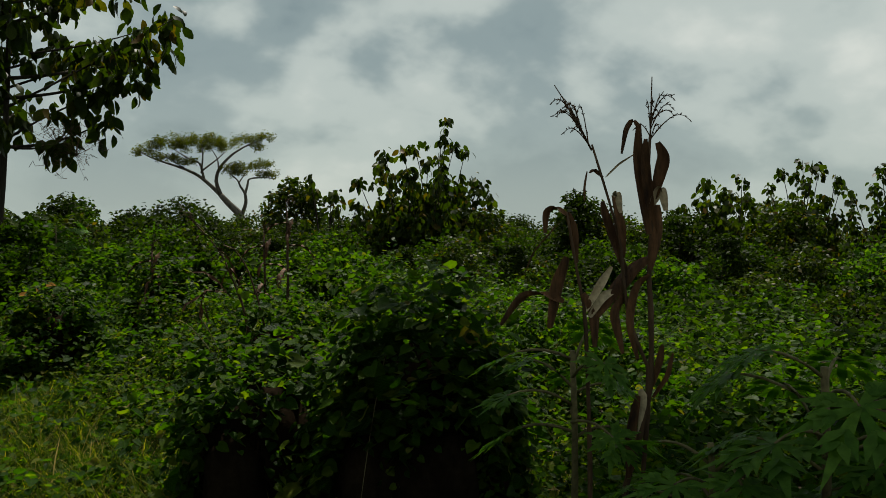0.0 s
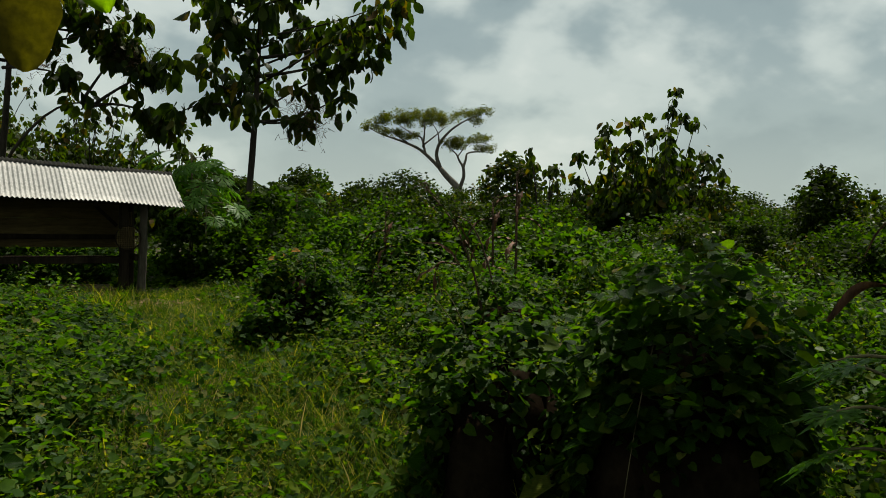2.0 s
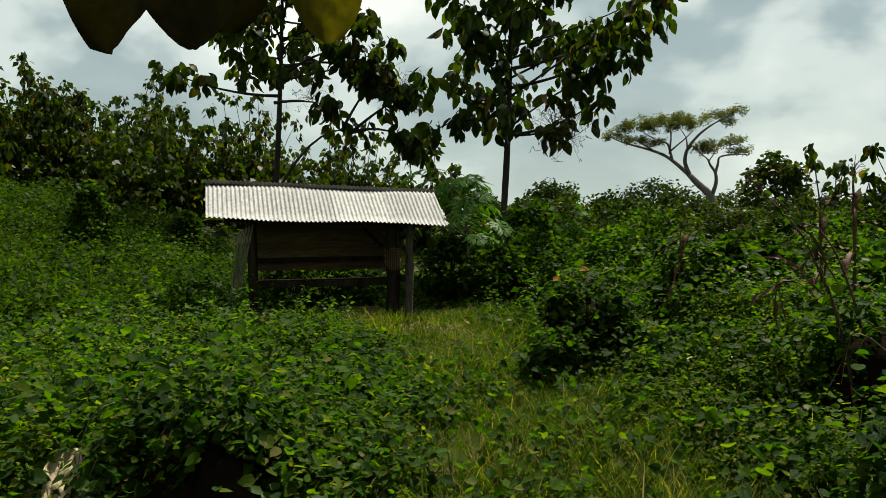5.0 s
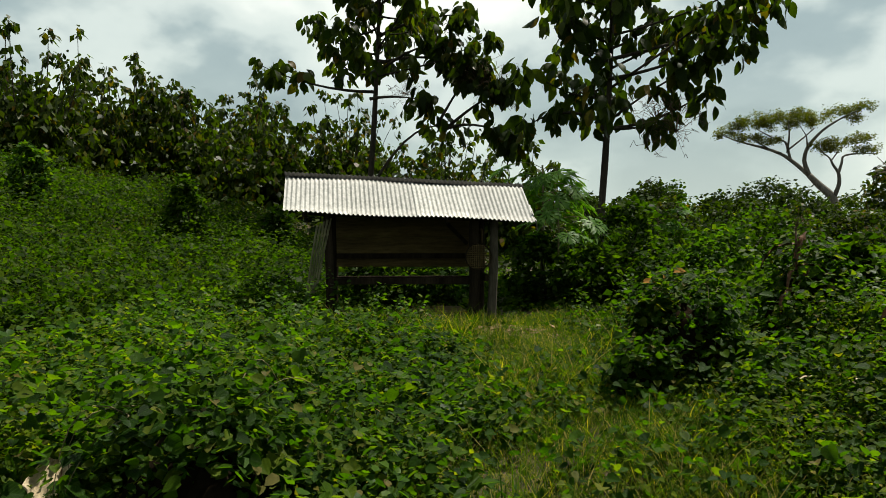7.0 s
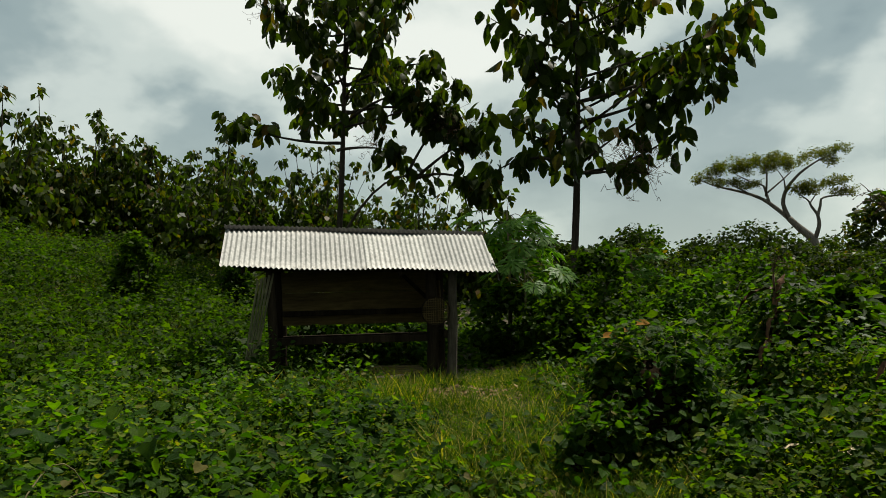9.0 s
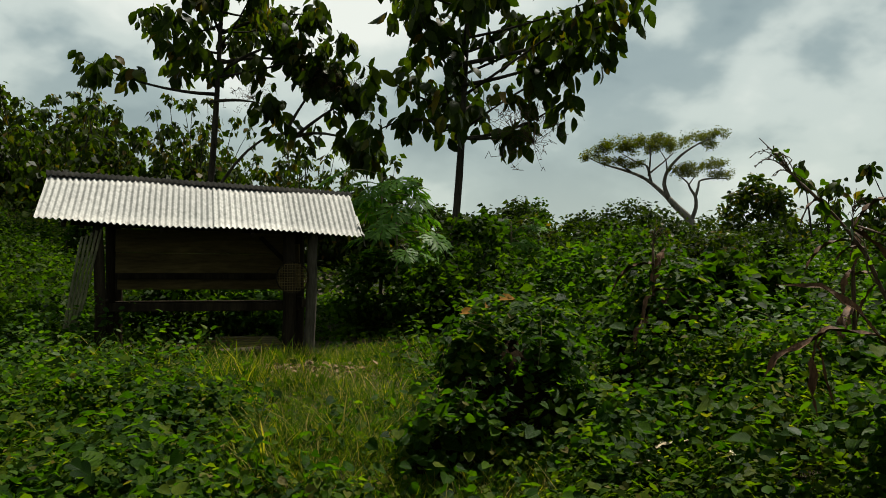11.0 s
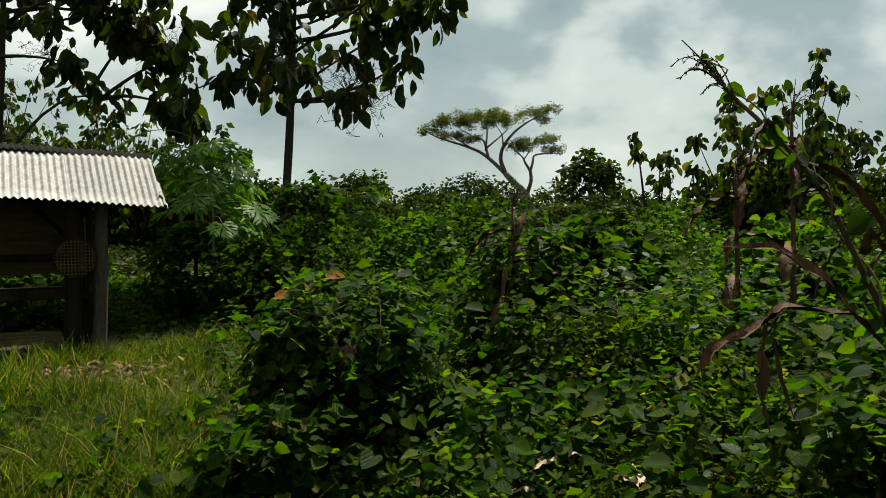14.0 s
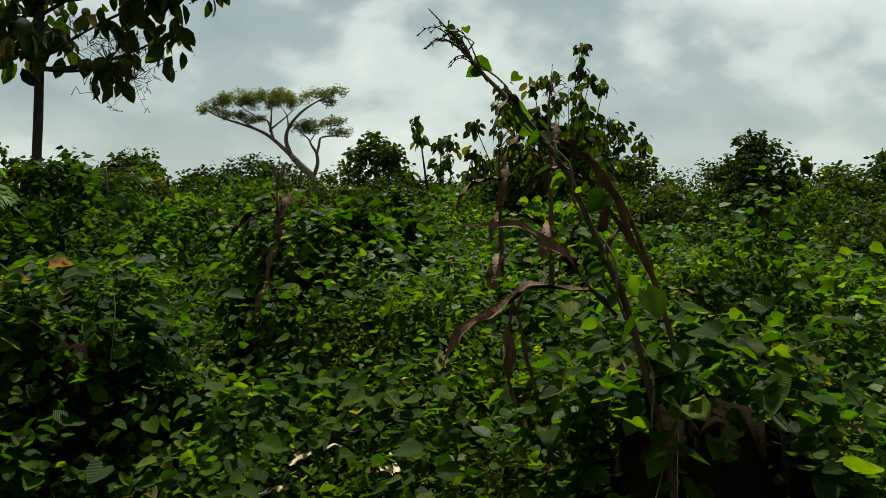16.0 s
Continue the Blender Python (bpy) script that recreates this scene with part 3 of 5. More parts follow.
# ridge cap that follows the corrugations, the ridge's shade painted as near-black
cap_v, cap_f = [], []
us = np.linspace(-half - 0.01, half + 0.02, 180)
for u in us:
    for yy, dz in ((-0.05, -0.022), (0.0, 0.030), (0.06, 0.0)):
        cap_v.append((u, RIDGE_Y + yy, EAVE + RISE + dz + FALL * u + 0.010 * math.sin(2 * math.pi * u / 0.058) + 0.012))
for i in range(len(us) - 1):
    for j in range(2):
        cap_f.append((3 * i + j, 3 * i + j + 1, 3 * i + j + 4, 3 * i + j + 3))
part("ridge_cap", solid("ridge_cap", np.array(cap_v), np.array(cap_f), ZINCDARK), HUT, "ridge cap with its shade put into a near-black colour")


def post(name, x, y, z0, z1, r, lean=(0, 0), mat=TIMBER, label=""):
    pts = bend((x + lean[0], y + lean[1], z0), (x, y, z1), 0, 6, (0.012, 0.01, 0))
    v, f = tube(pts, np.linspace(r * 1.12, r * 0.92, 6), 8, 0.08)
    return part(name, solid(name, v, f, mat), HUT, label)


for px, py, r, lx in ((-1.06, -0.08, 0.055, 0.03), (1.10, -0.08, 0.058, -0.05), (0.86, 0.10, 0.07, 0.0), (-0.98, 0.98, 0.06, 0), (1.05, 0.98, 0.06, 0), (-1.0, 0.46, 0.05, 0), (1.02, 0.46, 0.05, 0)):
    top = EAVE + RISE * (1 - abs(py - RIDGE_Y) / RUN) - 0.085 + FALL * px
    # the front right post is painted as sunlit
    post("post", px, py, -0.25, top, r, (lx, 0), LITPOST if px == 1.10 else TIMBER)


def beam(name, a, b, w, h, mat, label=""):
    a, b = Vector(a), Vector(b)
    me = box_mesh(name, (b - a).length, w, h, mat)
    ob = part(name, me, HUT, label)
    ob.matrix_local = Matrix.Translation((a + b) / 2) @ (b - a).to_track_quat("X", "Z").to_matrix().to_4x4()
    return ob


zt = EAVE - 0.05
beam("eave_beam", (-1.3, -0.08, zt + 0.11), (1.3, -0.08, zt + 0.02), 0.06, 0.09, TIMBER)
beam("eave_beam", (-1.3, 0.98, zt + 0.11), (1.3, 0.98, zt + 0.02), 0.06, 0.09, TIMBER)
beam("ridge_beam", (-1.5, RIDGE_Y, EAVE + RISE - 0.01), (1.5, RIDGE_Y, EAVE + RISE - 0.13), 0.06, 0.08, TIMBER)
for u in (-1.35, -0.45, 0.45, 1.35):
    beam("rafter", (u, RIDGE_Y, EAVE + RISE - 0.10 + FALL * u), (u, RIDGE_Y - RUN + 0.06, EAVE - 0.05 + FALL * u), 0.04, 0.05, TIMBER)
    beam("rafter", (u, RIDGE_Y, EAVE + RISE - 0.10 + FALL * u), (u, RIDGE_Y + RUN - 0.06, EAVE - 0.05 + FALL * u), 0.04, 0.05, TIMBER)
# back boarding, rails and the platform
for k, (z0, z1, x0, x1) in enumerate(((0.80, 1.05, -0.98, 0.95), (1.053, 1.32, -0.98, 0.95), (0.63, 0.775, -0.96, 0.96))):
    beam("back_board", (x0, 0.92, (z0 + z1) / 2), (x1, 0.92, (z0 + z1) / 2 - 0.02), 0.022, z1 - z0, PLANK, "pale weathered plank")
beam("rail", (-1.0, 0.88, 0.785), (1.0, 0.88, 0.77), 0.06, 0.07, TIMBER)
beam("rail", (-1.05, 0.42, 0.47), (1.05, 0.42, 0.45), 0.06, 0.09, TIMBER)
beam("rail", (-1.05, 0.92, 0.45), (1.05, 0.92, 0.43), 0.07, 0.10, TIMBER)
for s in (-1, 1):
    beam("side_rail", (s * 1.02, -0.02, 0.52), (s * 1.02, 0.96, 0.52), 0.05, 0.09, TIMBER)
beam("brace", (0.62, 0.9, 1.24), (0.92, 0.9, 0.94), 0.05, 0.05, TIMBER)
beam("side_board", (0.98, 0.14, 0.92), (0.98, 0.86, 0.9), 0.02, 0.5, PLANK)
# boards lying loose on the ground inside
for k in range(4):
    beam("floor_board", (-0.2 + 0.1 * k, 0.2 + 0.17 * k, 0.03 + 0.015 * k), (0.8, 0.28 + 0.16 * k, 0.05), 0.14, 0.02, PLANK)

# torn pale sheeting at the roof's end
r4 = np.random.default_rng(4)
fl_v, fl_f = [], []
for i in range(7):
    for j in range(5):
        fl_v.append((half - 0.02 + 0.022 * j + r4.normal(0, 0.010), -0.16 + 0.045 * i + r4.normal(0, 0.008), EAVE + 0.10 + 0.028 * i - 0.012 * j * j + r4.normal(0, 0.014) + FALL * half))
for i in range(6):
    for j in range(4):
        fl_f.append((5 * i + j, 5 * i + j + 1, 5 * i + j + 6, 5 * i + j + 5))
part("torn_sheeting", solid("torn_sheeting", np.array(fl_v), np.array(fl_f), ZINC), HUT, "crumpled pale plastic sheeting")

# woven disc beside the post, in place of a round sign with pale lettering
tray = thing("woven_tray", "round woven disc standing in for a pale-lettered sign", "tray", at=(-1.18, 12.12, 0.86))
tray.rotation_euler = (0, 0, radians(17))
ring = [(0.17 * math.cos(a), 0.0, 0.17 * math.sin(a)) for a in np.linspace(0, 2 * math.pi, 25)]
part("rim", solid("rim", *tube(ring, np.full(25, 0.009), 6), TIMBER), tray)
for k in range(-5, 6):
    c = 0.028 * k
    w = math.sqrt(max(0.0, 0.165 ** 2 - c * c))
    for flip in (False, True):
        pts = [(s, 0.004 * math.sin(60 * s + 3.14 * k) + (0.002 if flip else -0.002), c) if not flip else (c, 0.004 * math.sin(60 * s + 3.14 * k), s) for s in np.linspace(-w, w, 9)]
        part("strip", solid("strip", *tube(pts, np.full(9, 0.0045), 4), PLANK), tray)

# poles leaning on the hut's end
for k in range(5):
    pole = thing("bamboo_pole", "pale dry bamboo pole leaning against the hut", "pole", "poles leaning on the hut", at=(-3.22 + 0.035 * k, 11.28 + 0.03 * k, 0.08))
    pts = bend((-0.05 - 0.02 * k, -0.02, 0), (0.08, 0.2, 1.2 + 0.02 * k), -0.02, 7)
    v, f = tube(pts, np.full(7, 0.014), 7)
    part("cane", solid("cane", v, f, BAMBOO), pole)
    for i in (1, 3, 5):
        v, f = tube([pts[i] - (0, 0, 0.006), pts[i] + (0, 0, 0.006)], [0.017, 0.017], 7)
        part("node_ring", solid("node_ring", v, f, BAMBOO), pole)

# ---- trees ----


def crown_mesh(name, tips, per, spread, size, shape, mat, droop=0.5, lean=0.8):
    tips = np.asarray(tips, float)
    base = np.repeat(tips, per, 0)
    pos = base + np.clip(rng.normal(0, 1, base.shape), -1.5, 1.5) * np.asarray(spread)
    n = len(pos)
    out = unit(pos - base + rng.normal(0, 0.02, pos.shape)) * 0.5
    along = unit(ways(n, droop) + out)
    v, f = scatter(shape, pos, along, normals(n, lean), size * rng.uniform(0.6, 1.3, n))
    return mesh_of(name, v, f, mat)


def teak(at, height, fork, width, label, leaf=0.33, branches=22, trunk_r=0.11, lean=(0, 0), extra=(), seed=1, bias=0.0):
    """A tall teak: bare stem, limbs that rise and sag, big leaves in whorls at their ends, seed sprays on top."""
    global rng
    rng = np.random.default_rng(seed)
    T = thing("teak_tree", label, "tree", "teak trees", at=(at[0], at[1], float(land(at[0], at[1])) - 0.05))
    pts = np.array([(lean[0] * s + 0.05 * math.sin(5 * s), lean[1] * s + 0.04 * math.sin(4 * s + 1), height * s) for s in np.linspace(0, 1, 12)])
    v, f = tube(pts, trunk_r * (1 - 0.82 * np.linspace(0, 1, 12)) * np.where(np.arange(12) == 0, 1.35, 1), 10, 0.06)
    part("trunk", solid("trunk", v, f, BARK), T)
    tips = []

    def limb(line, r0, leafy, dense):
        n = len(line)
        v, f = tube(line, np.linspace(r0, 0.008, n), 6)
        part("limb", solid("limb", v, f, BARK), T)
        for i in range(dense):
            s = leafy + (1 - leafy) * (i + rng.random()) / dense
            p = np.array([np.interp(s, np.linspace(0, 1, n), line[:, j]) for j in range(3)])
            tips.append(p + rng.normal(0, 0.2, 3) * (1, 1, 0.7))
        tips.append(line[-1])

    for k in range(branches):
        q = (k + 0.3) / branches
        s = fork / height + (0.97 - fork / height) * q
        base = np.array([np.interp(s, np.linspace(0, 1, 12), pts[:, i]) for i in range(3)])
        ang = k * 2.4 + rng.uniform(-0.4, 0.4)
        reach = width * 0.5 * (1 - 0.6 * q ** 1.8) * rng.uniform(0.45, 1.1) * (1 + bias * math.cos(ang))
        end = base + np.array((math.cos(ang) * reach, math.sin(ang) * reach, reach * rng.uniform(0.15, 0.75)))
        limb(bend(base, end, rng.uniform(-0.02, 0.16) * reach, 7, rng.normal(0, 0.05, 3) * reach), trunk_r * 0.32, 0.25, max(2, int(reach / 0.33)))
    for a, b, sag, dense in extra:
        limb(bend(a, b, sag, 9), trunk_r * 0.5, 0.62, dense)
    part("crown", crown_mesh("crown", tips, 8, (0.11, 0.11, 0.13), leaf, BROAD, TEAK, 1.9, 1.0), T, "large drooping dark green leaves")
    # dry seed sprays
    for k in range(12):
        tip = np.array(tips[rng.integers(len(tips) // 3, len(tips))]) + rng.normal(0, 0.25, 3)
        pcs = []
        for i in range(44):
            d = unit(rng.normal(0, 1, 3) + (0, 0, 0.6))
            pcs.append(tube([tip, tip + d * 0.3, tip + d * rng.uniform(0.4, 0.7) + rng.normal(0, 0.06, 3)], [0.004, 0.003, 0.002], 4))
            for q in range(3):
                e = pcs[-1][0][-1]
                pcs.append(tube([e, e + rng.normal(0, 0.07, 3)], [0.003, 0.006], 4))
        part("seed_spray", solid("seed_spray", *join(pcs), STALK), T, "thin dry brown seed spray")
    return T


teak((0.62, 18.6), 9.0, 3.3, 5.8, "slender teak tree with large drooping leaves and bare lower trunk", 0.33, 40, 0.092, (0.5, 0),
     [((0.1, 0, 3.2), (2.2, -0.6, 3.9), 0.2, 4), ((0.1, 0, 3.25), (1.25, -0.4, 3.3), 0.1, 3), ((0.1, 0, 3.35), (-1.5, -0.3, 3.2), -0.25, 4), ((0.15, 0, 4.6), (3.5, -0.6, 5.5), 0.1, 6), ((0.15, 0, 4.2), (2.5, -0.8, 4.8), 0.1, 6)], 11, 0.22)
teak((-5.75, 24.2), 10.6, 5.0, 6.4, "tall teak tree with a leaning side limb behind the hut", 0.36, 34, 0.105, (0.75, 0),
     [((0.25, -0.3, 1.7), (3.0, -0.6, 3.3), -0.85, 4), ((2.5, -0.5, 3.45), (4.6, -0.8, 2.9), -0.3, 16), ((2.5, -0.5, 3.45), (4.4, -0.4, 4.7), -0.1, 18), ((2.2, -0.4, 3.5), (3.4, -0.4, 5.3), -0.1, 14), ((0.3, 0, 4.6), (-3.0, -0.5, 5.4), 0.2, 8), ((0.2, 0, 4.4), (2.0, -0.5, 4.2), -0.1, 7), ((0.4, 0, 5.4), (3.6, -0.3, 5.0), -0.3, 12), ((0.5, 0, 6.2), (3.2, -0.3, 6.6), -0.2, 12), ((0.5, 0, 5.2), (2.6, -0.6, 5.8), -0.2, 10)], 12)


def shrub_teak(at, height, width, label, leaf=0.26, stems=9, seed=3, mat=None, full=1.0, shape=None):
    """Young many-stemmed teak, wand-like shoots above a dense skirt."""
    global rng
    rng = np.random.default_rng(seed)
    T = thing("teak_sapling", label, "tree", "young teak growth", at=(at[0], at[1], float(land(at[0], at[1])) - 0.05))
    tips = []
    for k in range(stems):
        ang, r = rng.uniform(0, 6.28), width * 0.5 * math.sqrt(rng.random())
        h = height * rng.uniform(0.62, 1.0) * (1 - 0.4 * (r / (width * 0.5)) ** 2)
        line = bend((math.cos(ang) * r * 0.3, math.sin(ang) * r * 0.3, 0), (math.cos(ang) * r, math.sin(ang) * r, h), 0, 6, rng.normal(0, 0.08, 3))
        v, f = tube(line, np.linspace(0.035, 0.008, 6), 6)
        part("stem", solid("stem", v, f, BARK), T)
        for s in np.arange(0.12, 0.86, 0.24 / height):
            p = np.array([np.interp(s, np.linspace(0, 1, 6), line[:, j]) for j in range(3)])
            wdt = 0.42 * (1 - s) * width * 0.42 + 0.07
            for q in range(int(round((4 if s < 0.62 else 1 if rng.random() < 0.35 else 0) * full))):
                tips.append(p + rng.normal(0, 1, 3) * (wdt, wdt, 0.14))
        tips += [line[-1], line[-1] - (0, 0, 0.10), line[-1] - (0, 0, 0.2)]
    part("crown", crown_mesh("crown", tips, 6, (0.09, 0.09, 0.08), leaf, shape or BROAD, mat or TEAK, 1.5, 0.9), T, "drooping broad leaves")
    return T


def bush_tree(name, label, at, height, width, seed, mat, leaf=0.26, stems=6, clumps=70, per=22, trunk=0.09, shape=OVATE, flat=0.5, group="trees of the wood edge"):
    """A rounded broadleaf tree or big shrub: a few limbs and uneven clumps of leaves with gaps."""
    global rng
    rng = np.random.default_rng(seed)
    T = thing(name, label, "tree", group, at=(at[0], at[1], float(land(at[0], at[1])) - 0.05))
    v, f = tube(bend((0, 0, 0), (0.1 * width * rng.uniform(-1, 1), 0, height * 0.62), 0, 5, (0.06, 0.05, 0)), np.linspace(trunk, trunk * 0.4, 5), 7, 0.05)
    part("trunk", solid("trunk", v, f, BARK), T)
    tips, limbs = [], []
    for k in range(stems):
        ang = k * 2.4
        end = np.array((math.cos(ang) * width * 0.36, math.sin(ang) * width * 0.36, height * rng.uniform(0.5, 0.85)))
        limbs.append(tube(bend((0, 0, height * rng.uniform(0.15, 0.4)), end, 0, 5, rng.normal(0, 0.1, 3)), np.linspace(trunk * 0.45, 0.012, 5), 6))
        v, f = limbs[-1]
        part("limb", solid("limb", v, f, BARK), T)
        tips.append(end)
    for k in range(clumps):
        ang, s = rng.uniform(0, 6.28), rng.uniform(0.12, 1.0)
        prof = math.sin(math.pi * min(0.98, 0.12 + 0.86 * s)) ** 0.6
        r = width * 0.5 * prof * rng.uniform(0.45, 1.12)
        tips.append((math.cos(ang) * r, math.sin(ang) * r, height * s * rng.uniform(0.9, 1.05)))
    sp = width * 0.075
    part("crown", crown_mesh("crown", tips, per, (sp * 0.9, sp * 0.9, sp * 0.75), leaf, shape, mat, flat, 1.3), T)
    return T


shrub_teak((12.9, 21.6), 5.4, 4.6, "bushy young teak with wand-like leafy shoots", 0.26, 34, 31)
shrub_teak((9.9, 22.6), 3.8, 2.6, "small young teak with bare wand-like shoots", 0.24, 9, 32, None, 0.5)

# flat-topped tree far across the field


def umbrella_tree(at, turn):
    """Leaning pale trunk that forks low; thin limbs under layered plates of feathery leaves."""
    global rng
    rng = np.random.default_rng(5)
    T = thing("umbrella_tree", "tall flat-topped tree with a pale leaning forked trunk", "tree", at=(at[0], at[1], 0.0))
    T.rotation_euler = (0, 0, radians(turn))
    paths = [("trunk", [(3.0, 0, -0.1), (2.85, 0, 1.5), (2.57, 0, 2.6), (1.74, 0.1, 3.36), (1.19, 0.1, 3.98)], (0.34, 0.19)),
             ("limb", [(1.5, 0.1, 3.65), (0.91, 0.2, 4.26), (0.08, 0.3, 5.02), (-0.61, 0.3, 5.5), (-1.86, 0.4, 5.95), (-3.25, 0.5, 6.35), (-4.1, 0.5, 6.8)], (0.17, 0.03)),
             ("limb", [(0.08, 0.3, 5.05), (-0.2, 0.6, 6.2), (-1.03, 1.0, 6.54), (-1.9, 1.3, 7.1)], (0.10, 0.03)),
             ("limb", [(-0.1, 0.4, 5.5), (0.0, -0.6, 6.5), (-0.06, -1.1, 7.4)], (0.08, 0.03)),
             ("limb", [(0.0, 0.35, 5.7), (0.9, 1.0, 6.5), (1.5, 1.4, 7.1)], (0.07, 0.03)),
             ("limb", [(1.19, 0.1, 3.98), (0.84, 0.0, 4.9), (1.05, -0.2, 5.8), (1.88, -0.4, 6.75), (2.85, -0.5, 7.4), (3.96, -0.6, 7.9)], (0.16, 0.03)),
             ("limb", [(1.05, -0.2, 5.8), (0.98, -0.7, 6.4), (0.6, -1.1, 7.0)], (0.06, 0.02)),
             ("limb", [(2.62, 0, 2.55), (2.92, -0.1, 3.43), (2.85, -0.1, 4.12), (2.5, -0.2, 4.6), (2.36, -0.2, 5.0), (1.74, -0.3, 5.5)], (0.15, 0.03)),
             ("limb", [(2.85, -0.1, 4.12), (3.01, 0, 4.67), (3.06, 0.1, 5.16), (3.96, 0.3, 5.3), (5.0, 0.4, 5.25)], (0.10, 0.03)),
             ("limb", [(2.42, -0.2, 4.85), (2.99, -0.5, 5.7)], (0.05, 0.02)),
             ("limb", [(-1.2, 0.35, 5.75), (-2.2, -0.5, 6.35), (-2.9, -0.9, 6.5)], (0.06, 0.02))]
    for nm, p, r in paths:
        p = np.array(p, float)
        q = np.linspace(0, 1, len(p))
        fine = np.array([[np.interp(t, q, p[:, j]) for j in range(3)] for t in np.linspace(0, 1, 16)])
        fine[1:-1] = 0.5 * fine[1:-1] + 0.25 * (fine[:-2] + fine[2:])
        part(nm, solid(nm, *tube(fine, np.linspace(r[0], r[1], 16), 8), PALEBARK), T)
    # plates of leaves: middle, half width, half height
    plates = [(-1.9, 0.5, 7.55, 1.3, 0.5), (-0.5, 0, 7.4, 1.4, 0.6), (0.4, -0.6, 7.5, 1.1, 0.5), (1.6, 0.4, 7.5, 1.0, 0.5), (2.8, -0.4, 7.8, 1.0, 0.28), (4.0, -0.5, 8.05, 0.7, 0.16), (-4.0, 0.5, 6.9, 0.8, 0.22),
              (-2.4, -0.5, 6.45, 0.9, 0.2), (-1.3, -0.2, 6.2, 0.8, 0.16), (-2.9, 0.6, 7.3, 0.8, 0.32), (3.6, -0.5, 7.45, 0.5, 0.08), (1.9, -0.3, 5.85, 0.75, 0.2), (3.0, -0.3, 5.95, 0.9, 0.26), (4.0, 0.2, 6.25, 0.65, 0.26), (4.5, 0.3, 5.5, 0.8, 0.24), (2.3, -0.3, 5.55, 0.6, 0.1)]
    tips = []
    for cx, cy, cz, hw, hh in plates:
        for k in range(int(19 * hw * (0.5 + hh) / 0.7)):
            a, r = rng.uniform(0, 6.28), math.sqrt(rng.random())
            px, py = cx + math.cos(a) * r * hw, cy + math.sin(a) * r * hw * 0.8
            pz = cz + 1.15 * hh * rng.uniform(-0.8, 1) * math.sqrt(max(0.05, 1 - r * r))
            for q in range(5):
                tips.append((px + rng.normal(0, 0.13), py + rng.normal(0, 0.13), pz + rng.normal(0, 0.10)))
    part("crown", crown_mesh("crown", tips, 12, (0.11, 0.11, 0.09), 0.12, SIMPLE, UMBRELLA, 0.1, 0.9), T, "thin feathery olive-green foliage")
    return T


umbrella_tree((14.5, 54.6), -15.7)

# wood edge behind the hut and on the slope; things further off stand on the flat
dense = "dense dark green broadleaf tree at the wood edge"
for i, (x, y, h, w) in enumerate(((-14.8, 21.8, 4.6, 4.2), (-12.6, 25.5, 3.9, 3.8), (-10.2, 27.4, 4.2, 4.2), (-17.5, 18.5, 4.8, 4.4), (-7.6, 29.0, 4.6, 3.8), (-15.8, 27.0, 5.2, 4.6), (-12.8, 31, 5.4, 4.5), (-4.2, 30.5, 5.2, 4.0), (-1.6, 29.5, 4.6, 3.4), (-8.6, 33.5, 6.0, 4.6), (-19.5, 24, 5.2, 4.8))):
    shrub_teak((x, y), h, w, "dense dark green young teak at the wood edge", 0.26, 18, 60 + i, None, 0.8, SIMPLE)
edge = [o for o in scene.objects if o.name.startswith("teak_sapling") and o.parent is None]
r6 = np.random.default_rng(66)
for k in range(18):
    s = k / 17
    x, y = -20 + 17 * s + r6.normal(0, 0.8), 18.5 + 13 * s + r6.uniform(0, 5)
    c = copy_thing(edge[2 + k % 11], pose(x, y, float(land(x, y)) - 0.05, 0, 0, r6.uniform(0, 360)))
    q = r6.uniform(0.62, 0.9)
    c.scale = (q * 1.15, q * 1.15, q)
for i, (x, y, h, w) in enumerate(((4.0, 37, 2.9, 2.6), (6.9, 38, 2.4, 2.4), (9.6, 40, 3.0, 3.8), (19.6, 42, 2.2, 3.6), (36, 38, 3.0, 6.0), (41, 34, 2.8, 5.0), (32, 42, 2.5, 4.6), (46, 31, 2.9, 5.0), (24, 42, 2.1, 4.6), (2.6, 30, 1.9, 2.6), (6.2, 31, 1.9, 2.8), (0.6, 36, 2.4, 2.8), (13.0, 44, 1.9, 2.6), (52, 26, 2.8, 6.0))):
    bush_tree("broadleaf_tree", dense, (x, y), h, w, 90 + i, FAR, 0.19, 6, 120, 26, shape=SIMPLE)
for i, (x, y, h, w) in enumerate(((20.5, 16.2, 4.2, 2.8), (23.5, 15.2, 4.6, 3.4), (26.0, 13.4, 4.4, 3.6), (17.4, 18.6, 3.0, 2.4), (25, 18, 3.8, 3.2), (28, 10, 4.6, 3.6))):
    shrub_teak((x, y), h, w, "loose young teak with thin upright shoots", 0.22, 18, 120 + i, None, 0.6, OVATE)

bush_tree("broadleaf_tree", "dense round dark green tree beyond the field", (15.4, 39.6), 4.2, 3.1, 131, TEAK, 0.24, 6, 150, 20, 0.1, OVATE, 0.5)

